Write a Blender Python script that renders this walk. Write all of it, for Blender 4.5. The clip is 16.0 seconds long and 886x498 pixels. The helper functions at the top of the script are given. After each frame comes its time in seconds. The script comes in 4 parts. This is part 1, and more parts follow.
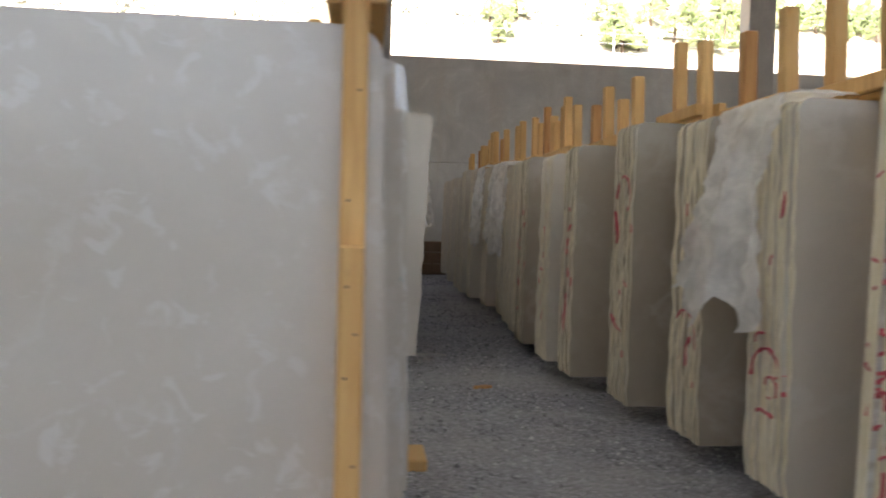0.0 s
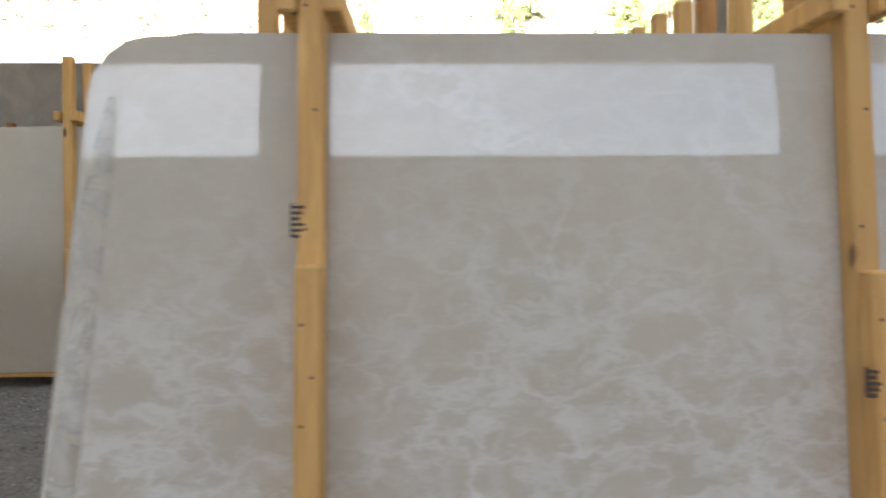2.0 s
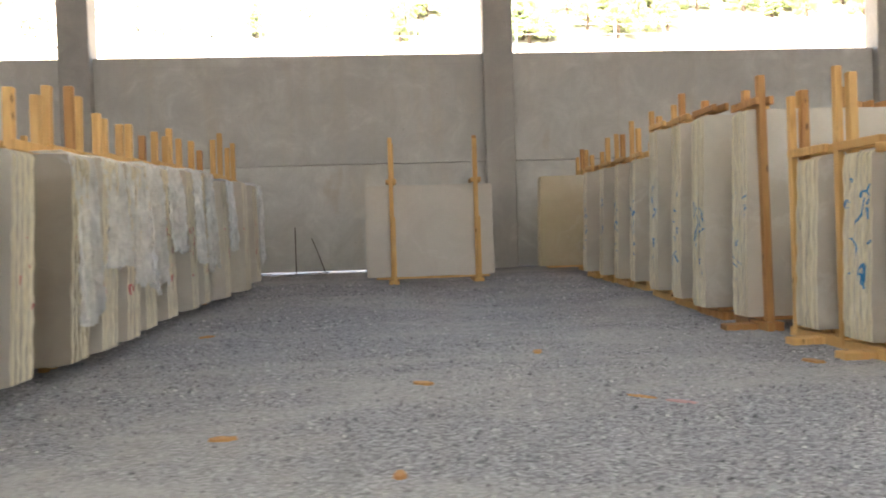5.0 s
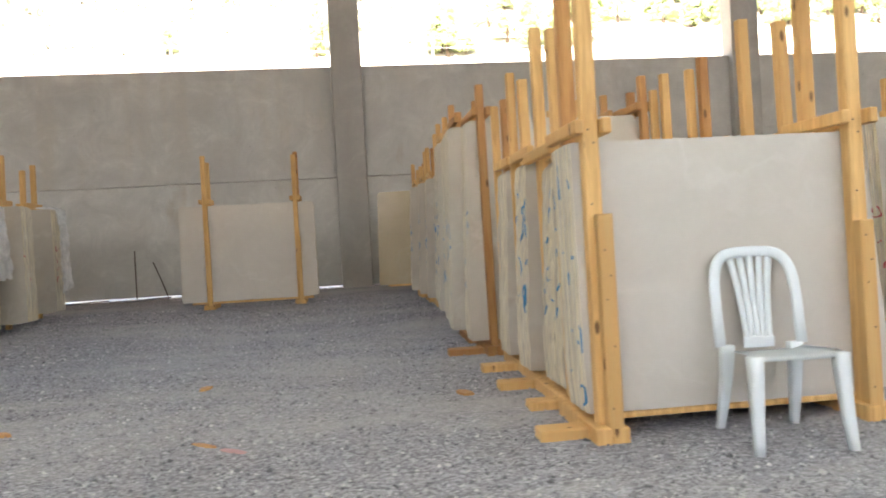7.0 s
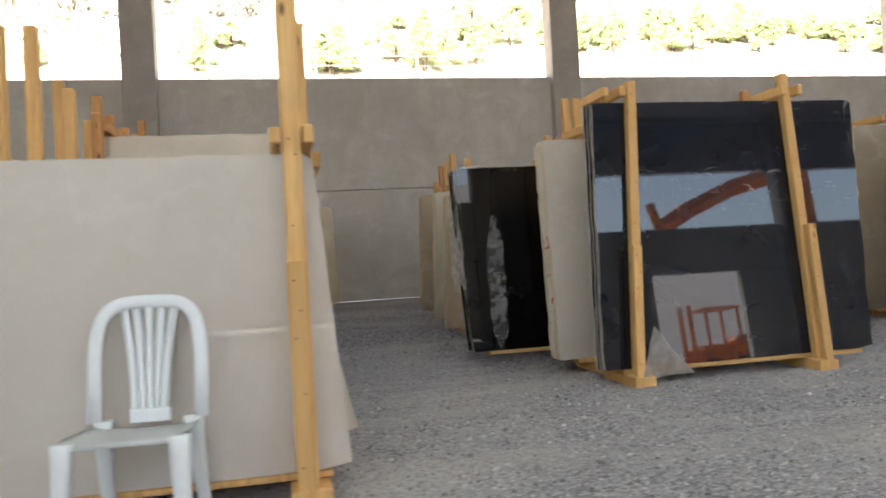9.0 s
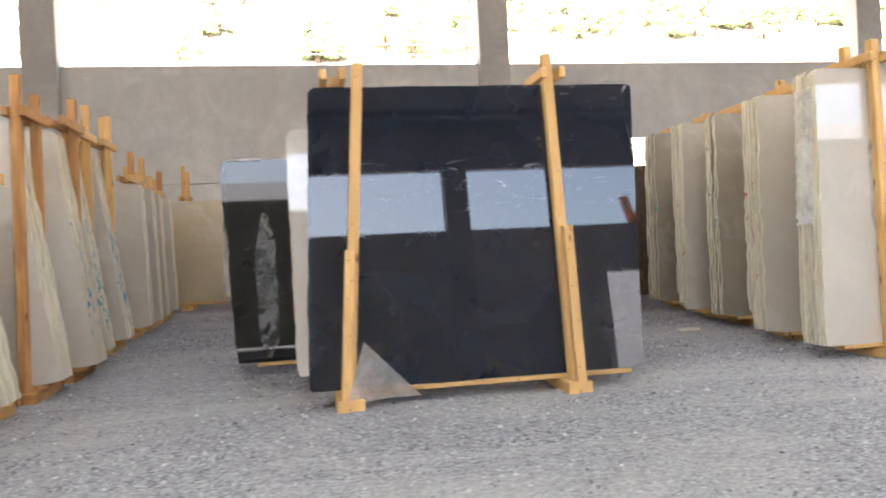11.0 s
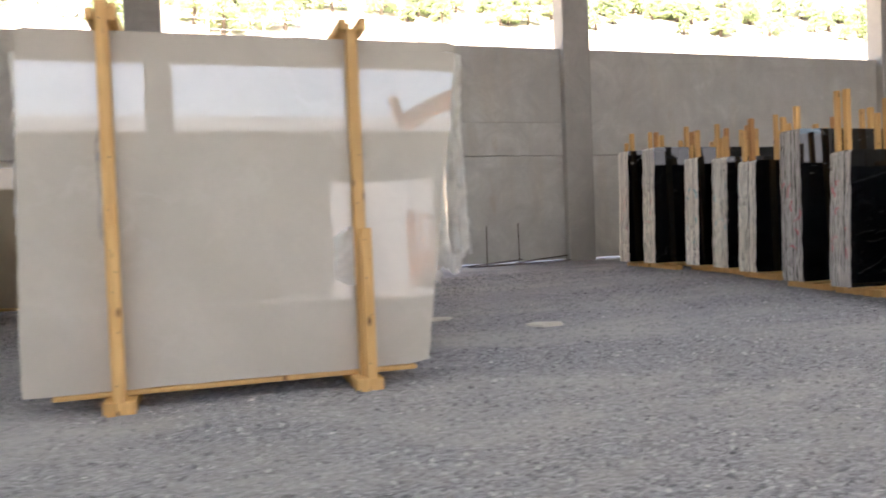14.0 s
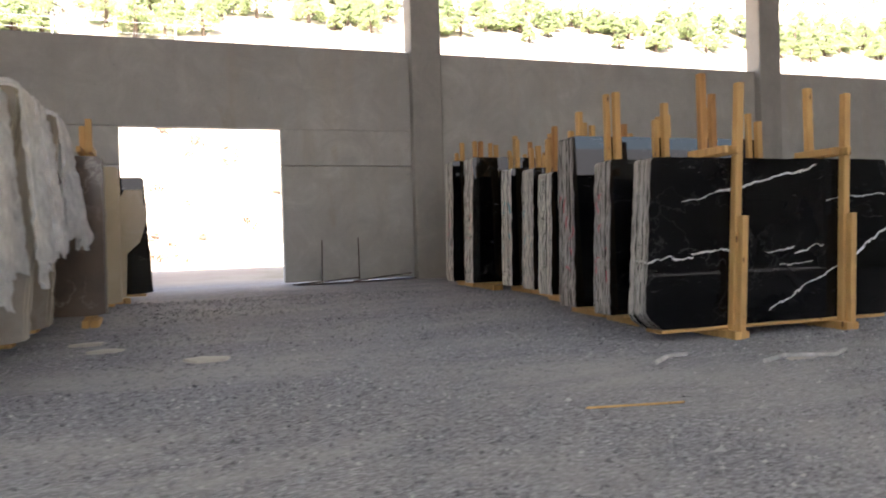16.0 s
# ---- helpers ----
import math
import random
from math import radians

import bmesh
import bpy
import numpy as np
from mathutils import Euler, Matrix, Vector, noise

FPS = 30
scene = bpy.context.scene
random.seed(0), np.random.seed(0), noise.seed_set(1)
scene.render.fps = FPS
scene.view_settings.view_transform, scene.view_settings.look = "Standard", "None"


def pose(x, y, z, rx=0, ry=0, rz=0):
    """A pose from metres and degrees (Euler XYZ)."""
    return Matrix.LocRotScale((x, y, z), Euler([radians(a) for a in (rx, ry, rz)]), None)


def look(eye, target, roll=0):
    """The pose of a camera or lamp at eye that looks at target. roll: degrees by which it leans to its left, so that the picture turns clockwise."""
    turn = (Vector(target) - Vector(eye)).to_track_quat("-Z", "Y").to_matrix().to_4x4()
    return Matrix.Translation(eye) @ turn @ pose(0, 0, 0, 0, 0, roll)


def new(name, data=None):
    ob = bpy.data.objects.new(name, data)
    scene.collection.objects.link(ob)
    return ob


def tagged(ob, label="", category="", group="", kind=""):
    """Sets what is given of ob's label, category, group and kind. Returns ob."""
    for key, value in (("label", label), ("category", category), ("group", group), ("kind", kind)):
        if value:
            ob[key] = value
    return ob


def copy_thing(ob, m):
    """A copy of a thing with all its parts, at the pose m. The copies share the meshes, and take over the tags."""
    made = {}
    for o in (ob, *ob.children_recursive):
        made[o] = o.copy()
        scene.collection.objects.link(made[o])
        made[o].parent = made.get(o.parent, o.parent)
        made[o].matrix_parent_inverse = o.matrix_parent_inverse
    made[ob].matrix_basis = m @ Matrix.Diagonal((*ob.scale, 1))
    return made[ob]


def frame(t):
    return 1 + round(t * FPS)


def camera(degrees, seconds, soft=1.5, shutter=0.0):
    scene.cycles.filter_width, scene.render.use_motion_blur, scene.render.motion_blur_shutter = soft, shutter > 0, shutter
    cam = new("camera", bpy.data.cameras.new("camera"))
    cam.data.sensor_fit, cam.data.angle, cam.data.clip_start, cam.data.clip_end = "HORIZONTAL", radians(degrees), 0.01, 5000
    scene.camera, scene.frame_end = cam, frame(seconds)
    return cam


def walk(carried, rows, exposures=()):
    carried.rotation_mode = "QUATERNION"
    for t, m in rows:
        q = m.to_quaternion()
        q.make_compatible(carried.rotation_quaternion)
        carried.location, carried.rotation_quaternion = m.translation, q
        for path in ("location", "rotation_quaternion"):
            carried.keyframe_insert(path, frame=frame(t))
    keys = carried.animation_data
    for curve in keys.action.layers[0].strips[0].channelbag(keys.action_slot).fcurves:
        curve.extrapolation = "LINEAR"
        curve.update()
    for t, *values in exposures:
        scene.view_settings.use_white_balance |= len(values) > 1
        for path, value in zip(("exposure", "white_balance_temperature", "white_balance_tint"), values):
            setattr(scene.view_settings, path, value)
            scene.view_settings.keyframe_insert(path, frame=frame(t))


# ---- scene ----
cam = camera(60.1, 16.0, soft=1.8, shutter=0.4)
PATH = [
    (0, (-0.897, 0.609, 1.065), (-0.686, 2.597, 0.997), 1.4),
    (0.5, (-0.3, 0.546, 1.071), (-0.089, 2.533, 1.006), 2.9),
    (1, (0.333, 0.504, 1.104), (0.555, 2.491, 1.059), -1.8),
    (1.5, (0.922, 0.525, 1.113), (1.168, 2.51, 1.066), -1.3),
    (2, (1.514, 0.552, 1.129), (1.568, 2.55, 1.067), -0.3),
    (2.5, (2.01, 0.6, 1.105), (2.183, 2.591, 1.031), -1.0),
    (3, (2.57, 0.653, 1.101), (2.695, 2.647, 1.019), -1.0),
    (3.2, (2.805, 0.69, 1.079), (2.945, 2.684, 1.013), -1.7),
    (5.3, (5.683, 1.142, 1.002), (5.825, 3.136, 0.945), -1.8),
    (5.5, (5.935, 1.172, 0.99), (6.078, 3.166, 0.931), -2.4),
    (6, (6.518, 1.255, 0.977), (6.694, 3.246, 0.923), -2.5),
    (6.5, (7.042, 1.29, 0.997), (7.248, 3.278, 0.948), -2.4),
    (7, (7.539, 1.349, 0.994), (7.773, 3.335, 0.969), -3.2),
    (7.5, (8.001, 1.414, 1.004), (8.331, 3.386, 0.96), -0.5),
    (8, (8.666, 1.478, 1.027), (8.913, 3.462, 0.979), -0.6),
    (8.5, (9.354, 1.61, 1.009), (9.749, 3.571, 0.993), -3.5),
    (8.7, (9.606, 1.662, 0.972), (10.026, 3.617, 0.989), -3.2),
    (10.8, (11.921, 1.875, 0.966), (12.261, 3.846, 0.961), -2.4),
    (11, (12.134, 1.944, 0.956), (12.481, 3.914, 0.95), -2.8),
    (11.5, (12.851, 2.0, 0.96), (13.205, 3.968, 0.919), -1.7),
    (12, (13.697, 2.045, 0.965), (14.094, 4.005, 0.917), -3.2),
    (12.5, (14.519, 2.102, 0.956), (14.984, 4.047, 0.926), -3.6),
    (13, (15.306, 2.128, 0.972), (15.851, 4.051, 0.902), -4.3),
    (13.5, (16.025, 2.199, 0.974), (16.566, 4.123, 0.903), -3.2),
    (14, (16.75, 2.283, 0.949), (17.345, 4.191, 0.892), -2.2),
    (14.5, (17.488, 2.318, 0.941), (18.139, 4.208, 0.898), -2.5),
    (15, (18.189, 2.423, 0.906), (18.859, 4.307, 0.85), -2.3),
    (15.5, (18.811, 2.464, 0.908), (19.48, 4.347, 0.844), -2.0),
    (16, (19.466, 2.494, 0.903), (20.135, 4.378, 0.877), -1.7),
]
EXPOSURES = [(0.0, 2.86, 6650, 10), (0.5, 3.21, 6650, 10), (1.0, 3.32, 6700, 10), (1.5, 3.24, 6750, 10), (2.0, 2.93, 6900, 9), (2.5, 2.76, 6900, 9), (3.0, 2.68, 6900, 9), (5.5, 3.69, 6900, 9), (7.0, 3.72, 6900, 9), (8.0, 3.47, 6900, 9), (8.7, 3.27, 6900, 9), (11.0, 4.05, 6680, 13), (12.0, 4.09, 6680, 13), (13.0, 3.71, 6680, 13), (14.0, 3.36, 6680, 13), (14.5, 3.18, 6680, 13), (15.5, 2.90, 6680, 13), (16.0, 2.83, 6680, 13)]
walk(cam, [(t, look(eye, target, roll)) for t, eye, target, roll in PATH], EXPOSURES)

# ---- world, sun, exposure ----
world = bpy.data.worlds.new("sky")
scene.world = world
world.use_nodes = True
wn = world.node_tree.nodes
sky = wn.new("ShaderNodeTexSky")
sky.sky_type, sky.sun_disc = "NISHITA", False
sky.sun_elevation, sky.sun_rotation = radians(52), radians(200)
sky.air_density, sky.dust_density = 1.0, 2.0
wn["Background"].inputs["Strength"].default_value = 0.12
world.node_tree.links.new(sky.outputs["Color"], wn["Background"].inputs["Color"])

sun = new("sun", bpy.data.lights.new("sun", "SUN"))
sun.data.energy, sun.data.angle, sun.data.color = 4.5, radians(0.5), (1.0, 0.96, 0.9)
sun.matrix_world = look((-14, -38, 60), (0, 0, 0))


# ---- materials ----
def nodes_of(name):
    m = bpy.data.materials.new(name)
    m.use_nodes = True
    nt = m.node_tree
    return m, nt, nt.nodes["Principled BSDF"]


def add(nt, kind, **inputs):
    n = nt.nodes.new("ShaderNode" + kind)
    for k, v in inputs.items():
        key = k.replace("_", " ")
        if hasattr(v, "is_output"):
            nt.links.new(v, n.inputs[key])
        else:
            n.inputs[key].default_value = v
    return n


def ramp(nt, fac, *stops):
    n = nt.nodes.new("ShaderNodeValToRGB")
    e = n.color_ramp.elements
    while len(e) < len(stops):
        e.new(0.5)
    for el, (p, c) in zip(e, stops):
        el.position = p
        el.color = (c, c, c, 1) if isinstance(c, (int, float)) else (*c, 1)
    nt.links.new(fac, n.inputs["Fac"])
    return n.outputs["Color"]


def mix(nt, fac, a, b, mode="MIX"):
    n = nt.nodes.new("ShaderNodeMix")
    n.data_type, n.blend_type = "RGBA", mode
    for sock, v in ((n.inputs["Factor"], fac), (n.inputs["A"], a), (n.inputs["B"], b)):
        if hasattr(v, "is_output"):
            nt.links.new(v, sock)
        else:
            sock.default_value = v if isinstance(v, (int, float)) else (*v, 1)
    return n.outputs["Result"]


def bump(nt, bsdf, height, strength, distance):
    n = add(nt, "Bump", Height=height, Strength=strength, Distance=distance)
    nt.links.new(n.outputs["Normal"], bsdf.inputs["Normal"])


def coords(nt, shuffle=True, scale=(1, 1, 1)):
    tc = nt.nodes.new("ShaderNodeTexCoord")
    v = tc.outputs["Object"]
    if shuffle:
        oi = nt.nodes.new("ShaderNodeObjectInfo")
        k = nt.nodes.new("ShaderNodeVectorMath")
        k.operation = "MULTIPLY_ADD"
        nt.links.new(oi.outputs["Random"], k.inputs[0])
        k.inputs[1].default_value = (37, 91, 53)
        nt.links.new(v, k.inputs[2])
        v = k.outputs[0]
    mp = nt.nodes.new("ShaderNodeMapping")
    mp.inputs["Scale"].default_value = scale
    nt.links.new(v, mp.inputs["Vector"])
    return mp.outputs["Vector"]


def noise_tex(nt, v, scale, detail=6.0, rough=0.55, distortion=0.0):
    return add(nt, "TexNoise", Vector=v, Scale=scale, Detail=detail, Roughness=rough, Distortion=distortion).outputs["Fac"]


def polished_stone(name, base, dark, vein, vein_lo, vein_hi, cloud=1.6, rough=0.08, vein_scale=1.3, patch=0.0):
    m, nt, b = nodes_of(name)
    v = coords(nt)
    big = noise_tex(nt, v, cloud, 7, 0.6, 0.8)
    col = mix(nt, ramp(nt, big, (0.3, 0.0), (0.72, 1.0)), dark, base)
    fine = noise_tex(nt, v, 22, 5, 0.6)
    col = mix(nt, ramp(nt, fine, (0.35, 0.0), (0.75, 0.35)), col, tuple(c * 0.86 for c in base))
    if patch:
        spots = noise_tex(nt, v, 10, 4, 0.55, 0.7)
        col = mix(nt, ramp(nt, spots, (0.57, 0.0), (0.64, patch)), col, (base[0] * 1.1, base[1] * 1.14, base[2] * 1.22))
    warp = add(nt, "TexNoise", Vector=v, Scale=vein_scale * 1.7, Detail=4.0, Roughness=0.6)
    bent = nt.nodes.new("ShaderNodeVectorMath")
    bent.operation = "MULTIPLY_ADD"
    nt.links.new(warp.outputs["Color"], bent.inputs[0])
    bent.inputs[1].default_value = (0.35, 0.35, 0.35)
    nt.links.new(v, bent.inputs[2])
    wav = add(nt, "TexNoise", Vector=bent.outputs[0], Scale=vein_scale, Detail=7.0, Roughness=0.55).outputs["Fac"]
    line = ramp(nt, wav, (0.5 - vein_lo, 0.0), (0.5, vein_hi), (0.5 + vein_lo, 0.0))
    mask = ramp(nt, noise_tex(nt, v, vein_scale * 0.9, 3), (0.42, 0.0), (0.62, 1.0))
    line = mix(nt, 1.0, line, mask, "MULTIPLY")
    col = mix(nt, line, col, vein)
    nt.links.new(col, b.inputs["Base Color"])
    dust = ramp(nt, noise_tex(nt, v, 3.5, 6, 0.65), (0.35, rough), (0.8, rough + 0.018))
    nt.links.new(dust, b.inputs["Roughness"])
    return m


def raw_edge(name, a, c, dirt):
    m, nt, b = nodes_of(name)
    v = coords(nt)
    col = mix(nt, ramp(nt, noise_tex(nt, v, 5, 8, 0.65), (0.35, 0.0), (0.65, 1.0)), a, c)
    col = mix(nt, ramp(nt, noise_tex(nt, v, 1.7, 5, 0.6), (0.5, 0.0), (0.75, 0.6)), col, dirt)
    oi = nt.nodes.new("ShaderNodeObjectInfo")
    col = mix(nt, ramp(nt, oi.outputs["Random"], (0.0, 0.3), (0.5, 0.0)), col, tuple(x * 0.6 for x in dirt))
    nt.links.new(col, b.inputs["Base Color"])
    b.inputs["Roughness"].default_value = 0.8
    bump(nt, b, noise_tex(nt, v, 40, 8, 0.7), 0.7, 0.01)
    return m


def polished_black(*args, **kw):
    m = polished_stone(*args, **kw)
    nt = m.node_tree
    b = nt.nodes["Principled BSDF"]
    b.inputs["Specular IOR Level"].default_value = 0.36
    v = coords(nt, True, (0.6, 1.0, 1.8))
    fleck = ramp(nt, noise_tex(nt, v, 9, 9, 0.7, 1.2), (0.60, 0.0), (0.65, 0.55))
    where = ramp(nt, noise_tex(nt, v, 1.5, 3, 0.5), (0.50, 0.0), (0.60, 1.0))
    high = add(nt, "MapRange", Value=add(nt, "SeparateXYZ", Vector=coords(nt, False)).outputs["Z"])
    for k, x in (("From Min", 1.15), ("From Max", 1.6), ("To Min", 0.12), ("To Max", 1.0)):
        high.inputs[k].default_value = x
    where = mix(nt, 1.0, where, high.outputs["Result"], "MULTIPLY")
    col = mix(nt, mix(nt, 1.0, fleck, where, "MULTIPLY"), b.inputs["Base Color"].links[0].from_socket, (0.6, 0.6, 0.6))
    nt.links.new(col, b.inputs["Base Color"])
    return m


CREAM = polished_stone("cream_marble", (0.585, 0.535, 0.465), (0.475, 0.425, 0.355), (0.72, 0.71, 0.70), 0.075, 0.7, 1.5, 0.015, 3.2, 0.3)
CREAM_PATCHY = polished_stone("cream_marble_patchy", (0.61, 0.565, 0.50), (0.52, 0.47, 0.40), (0.72, 0.71, 0.7), 0.02, 0.25, 1.3, 0.28, patch=0.5)
CREAM_PALE = polished_stone("pale_marble", (0.615, 0.565, 0.495), (0.53, 0.48, 0.415), (0.74, 0.70, 0.66), 0.03, 0.2, 1.2, 0.014)
CREAM_YELLOW = polished_stone("honey_marble", (0.56, 0.47, 0.31), (0.46, 0.38, 0.25), (0.66, 0.6, 0.48), 0.04, 0.3, 1.4, 0.2)
CREAM_MATT = polished_stone("honed_cream_marble", (0.56, 0.50, 0.41), (0.46, 0.405, 0.325), (0.66, 0.62, 0.55), 0.04, 0.4, 1.5, 0.4)
# unpolished beige with the shade between row B's bundles put into its colour
SHADED_GREY_BEIGE = polished_stone("unpolished_beige_marble_shaded", (0.35, 0.298, 0.225), (0.26, 0.218, 0.165), (0.55, 0.5, 0.43), 0.04, 0.3, 1.5, 0.35)
BLACK = polished_black("black_marble", (0.006, 0.006, 0.007), (0.003, 0.003, 0.0035), (0.75, 0.73, 0.7), 0.0016, 0.05, 2.0, 0.02, 0.7)
BLUE_BLACK = polished_black("bluish_black_marble", (0.009, 0.013, 0.021), (0.005, 0.007, 0.012), (0.5, 0.49, 0.47), 0.0012, 0.05, 2.0, 0.02, 0.9)
BLUE_BLACK.node_tree.nodes["Principled BSDF"].inputs["Specular IOR Level"].default_value = 0.43
CREAM_WARM = polished_stone("warm_cream_marble", (0.54, 0.485, 0.405), (0.46, 0.41, 0.34), (0.66, 0.62, 0.56), 0.03, 0.2, 1.2, 0.014)
TAN = polished_stone("tan_marble", (0.47, 0.385, 0.28), (0.37, 0.295, 0.21), (0.58, 0.51, 0.43), 0.03, 0.5, 1.4, 0.02)
BROWN = polished_stone("brown_marble", (0.15, 0.11, 0.08), (0.085, 0.06, 0.045), (0.33, 0.26, 0.2), 0.025, 0.7, 2.2, 0.15, 2.2)


def brecciated_cream():
    """Cream stone whose lower part is crossed by wispy white veins and cloudy angular patches."""
    m = polished_stone("cream_marble_wispy_veins", (0.565, 0.515, 0.445), (0.49, 0.44, 0.37), (0.70, 0.69, 0.68), 0.03, 0.35, 1.1, 0.015, 2.0)
    nt = m.node_tree
    b = nt.nodes["Principled BSDF"]
    col = b.inputs["Base Color"].links[0].from_socket
    v = coords(nt, True, (1.0, 1.0, 1.5))
    warp = add(nt, "TexNoise", Vector=v, Scale=4.5, Detail=6.0, Roughness=0.6)
    bent = nt.nodes.new("ShaderNodeVectorMath")
    bent.operation = "MULTIPLY_ADD"
    nt.links.new(warp.outputs["Color"], bent.inputs[0])
    bent.inputs[1].default_value = (0.5, 0.5, 0.5)
    nt.links.new(v, bent.inputs[2])
    cell = nt.nodes.new("ShaderNodeTexVoronoi")
    cell.feature = "DISTANCE_TO_EDGE"
    cell.inputs["Scale"].default_value = 4.6
    nt.links.new(bent.outputs[0], cell.inputs["Vector"])
    lines = ramp(nt, cell.outputs["Distance"], (0.0, 0.85), (0.05, 0.35), (0.17, 0.0))
    puffs = ramp(nt, noise_tex(nt, bent.outputs[0], 7.5, 7, 0.62, 0.4), (0.48, 0.0), (0.62, 0.8))
    both = mix(nt, 1.0, lines, puffs, "SCREEN")
    sep = add(nt, "SeparateXYZ", Vector=coords(nt, False))
    low = add(nt, "MapRange", Value=sep.outputs["Z"])
    for k, x in (("From Min", 0.35), ("From Max", 1.35), ("To Min", 1.0), ("To Max", 0.15)):
        low.inputs[k].default_value = x
    where = mix(nt, 1.0, low.outputs["Result"], ramp(nt, noise_tex(nt, v, 1.7, 5, 0.6), (0.34, 0.2), (0.52, 1.0)), "MULTIPLY")
    col = mix(nt, mix(nt, 1.0, both, where, "MULTIPLY"), col, (0.72, 0.70, 0.68))
    nt.links.new(col, b.inputs["Base Color"])
    return m


CREAM_WISPY = brecciated_cream()


def veined_black():
    """Black stone crossed by a few bold white veins; places are from the slab's middle."""
    m = BLACK.copy()
    m.name = "black_marble_bold_veins"
    nt = m.node_tree
    b = nt.nodes["Principled BSDF"]
    b.inputs["Specular IOR Level"].default_value = 0.13
    col = b.inputs["Base Color"].links[0].from_socket
    v = coords(nt, False)
    wob = add(nt, "TexNoise", Vector=v, Scale=4.0, Detail=6.0, Roughness=0.6).outputs["Fac"]
    sep = add(nt, "SeparateXYZ", Vector=v)

    def calc(op, a, c, d=None):
        n = nt.nodes.new("ShaderNodeMath")
        n.operation = op
        for k, val in enumerate((a, c) if d is None else (a, c, d)):
            if hasattr(val, "is_output"):
                nt.links.new(val, n.inputs[k])
            else:
                n.inputs[k].default_value = val
        return n.outputs[0]

    for x0, z0, x1, z1, w in ((-0.95, 1.15, -0.45, 1.25, 0.006), (-0.6, 1.23, 0.5, 1.47, 0.012), (-1.33, 0.68, -0.85, 0.70, 0.009), (-0.87, 0.73, -0.35, 0.75, 0.010), (-0.1, 0.70, 0.22, 0.75, 0.006), (0.05, 0.60, 0.42, 0.63, 0.005), (0.22, 0.70, 0.55, 0.77, 0.006), (-0.08, 0.22, 0.85, 0.62, 0.009), (0.9, 0.66, 1.3, 0.9, 0.014), (0.6, 1.15, 1.3, 1.22, 0.008)):
        ln = math.hypot(x1 - x0, z1 - z0)
        dx, dz = (x1 - x0) / ln, (z1 - z0) / ln
        along = calc("ADD", calc("MULTIPLY", sep.outputs["X"], dx), calc("MULTIPLY_ADD", sep.outputs["Z"], dz, -x0 * dx - z0 * dz))
        off = calc("ADD", calc("MULTIPLY", sep.outputs["X"], -dz), calc("MULTIPLY_ADD", sep.outputs["Z"], dx, x0 * dz - z0 * dx))
        off = calc("ABSOLUTE", calc("ADD", off, calc("MULTIPLY_ADD", wob, 0.16, -0.08)), 0.0)
        inside = calc("MULTIPLY", calc("GREATER_THAN", along, 0.0), calc("LESS_THAN", along, ln))
        thin = calc("MULTIPLY", wob, w * 1.25)
        fac = calc("MULTIPLY", inside, calc("LESS_THAN", off, thin))
        col = mix(nt, fac, col, (0.72, 0.70, 0.68))
    nt.links.new(col, b.inputs["Base Color"])
    return m


VEINED = veined_black()
EDGE_CREAM = raw_edge("sawn_cream_edge", (0.70, 0.61, 0.41), (0.78, 0.72, 0.57), (0.52, 0.42, 0.23))
EDGE_DARK = raw_edge("dusty_black_stone_edge", (0.36, 0.34, 0.32), (0.58, 0.55, 0.5), (0.14, 0.13, 0.125))
EDGE_STRIPED = raw_edge("broken_black_stone_edge", (0.42, 0.39, 0.36), (0.66, 0.62, 0.56), (0.10, 0.095, 0.09))
EDGE_PALE = raw_edge("pale_dusty_stone_edge", (0.72, 0.68, 0.58), (0.82, 0.79, 0.70), (0.74, 0.69, 0.60))
EDGE_CHALK = raw_edge("chalky_stone_edge", (0.68, 0.64, 0.54), (0.80, 0.76, 0.66), (0.44, 0.40, 0.32))


def make_wood(name, a, c):
    m, nt, b = nodes_of(name)
    v = coords(nt, True, (9, 9, 0.7))
    g1 = noise_tex(nt, v, 3.2, 6, 0.6, 0.6)
    oi = nt.nodes.new("ShaderNodeObjectInfo")
    tone = mix(nt, oi.outputs["Random"], tuple(x * 0.72 for x in a), tuple(min(1, x * 1.1) for x in a))
    col = mix(nt, ramp(nt, g1, (0.38, 0.0), (0.66, 1.0)), c, tone)
    kn = add(nt, "TexVoronoi", Vector=coords(nt, True, (9, 9, 3.4)), Scale=1.0).outputs["Distance"]
    col = mix(nt, ramp(nt, kn, (0.08, 0.9), (0.14, 0.0)), col, (0.11, 0.045, 0.015))
    stain = noise_tex(nt, coords(nt), 2.4, 4)
    col = mix(nt, ramp(nt, stain, (0.55, 0.0), (0.8, 0.35)), col, (0.26, 0.15, 0.07))
    nt.links.new(col, b.inputs["Base Color"])
    b.inputs["Roughness"].default_value = 0.7
    bump(nt, b, g1, 0.25, 0.004)
    return m


WOOD = make_wood("sawn_pine", (0.72, 0.45, 0.175), (0.58, 0.33, 0.115))
WOOD_DARK = make_wood("aged_pine", (0.54, 0.29, 0.10), (0.38, 0.17, 0.055))


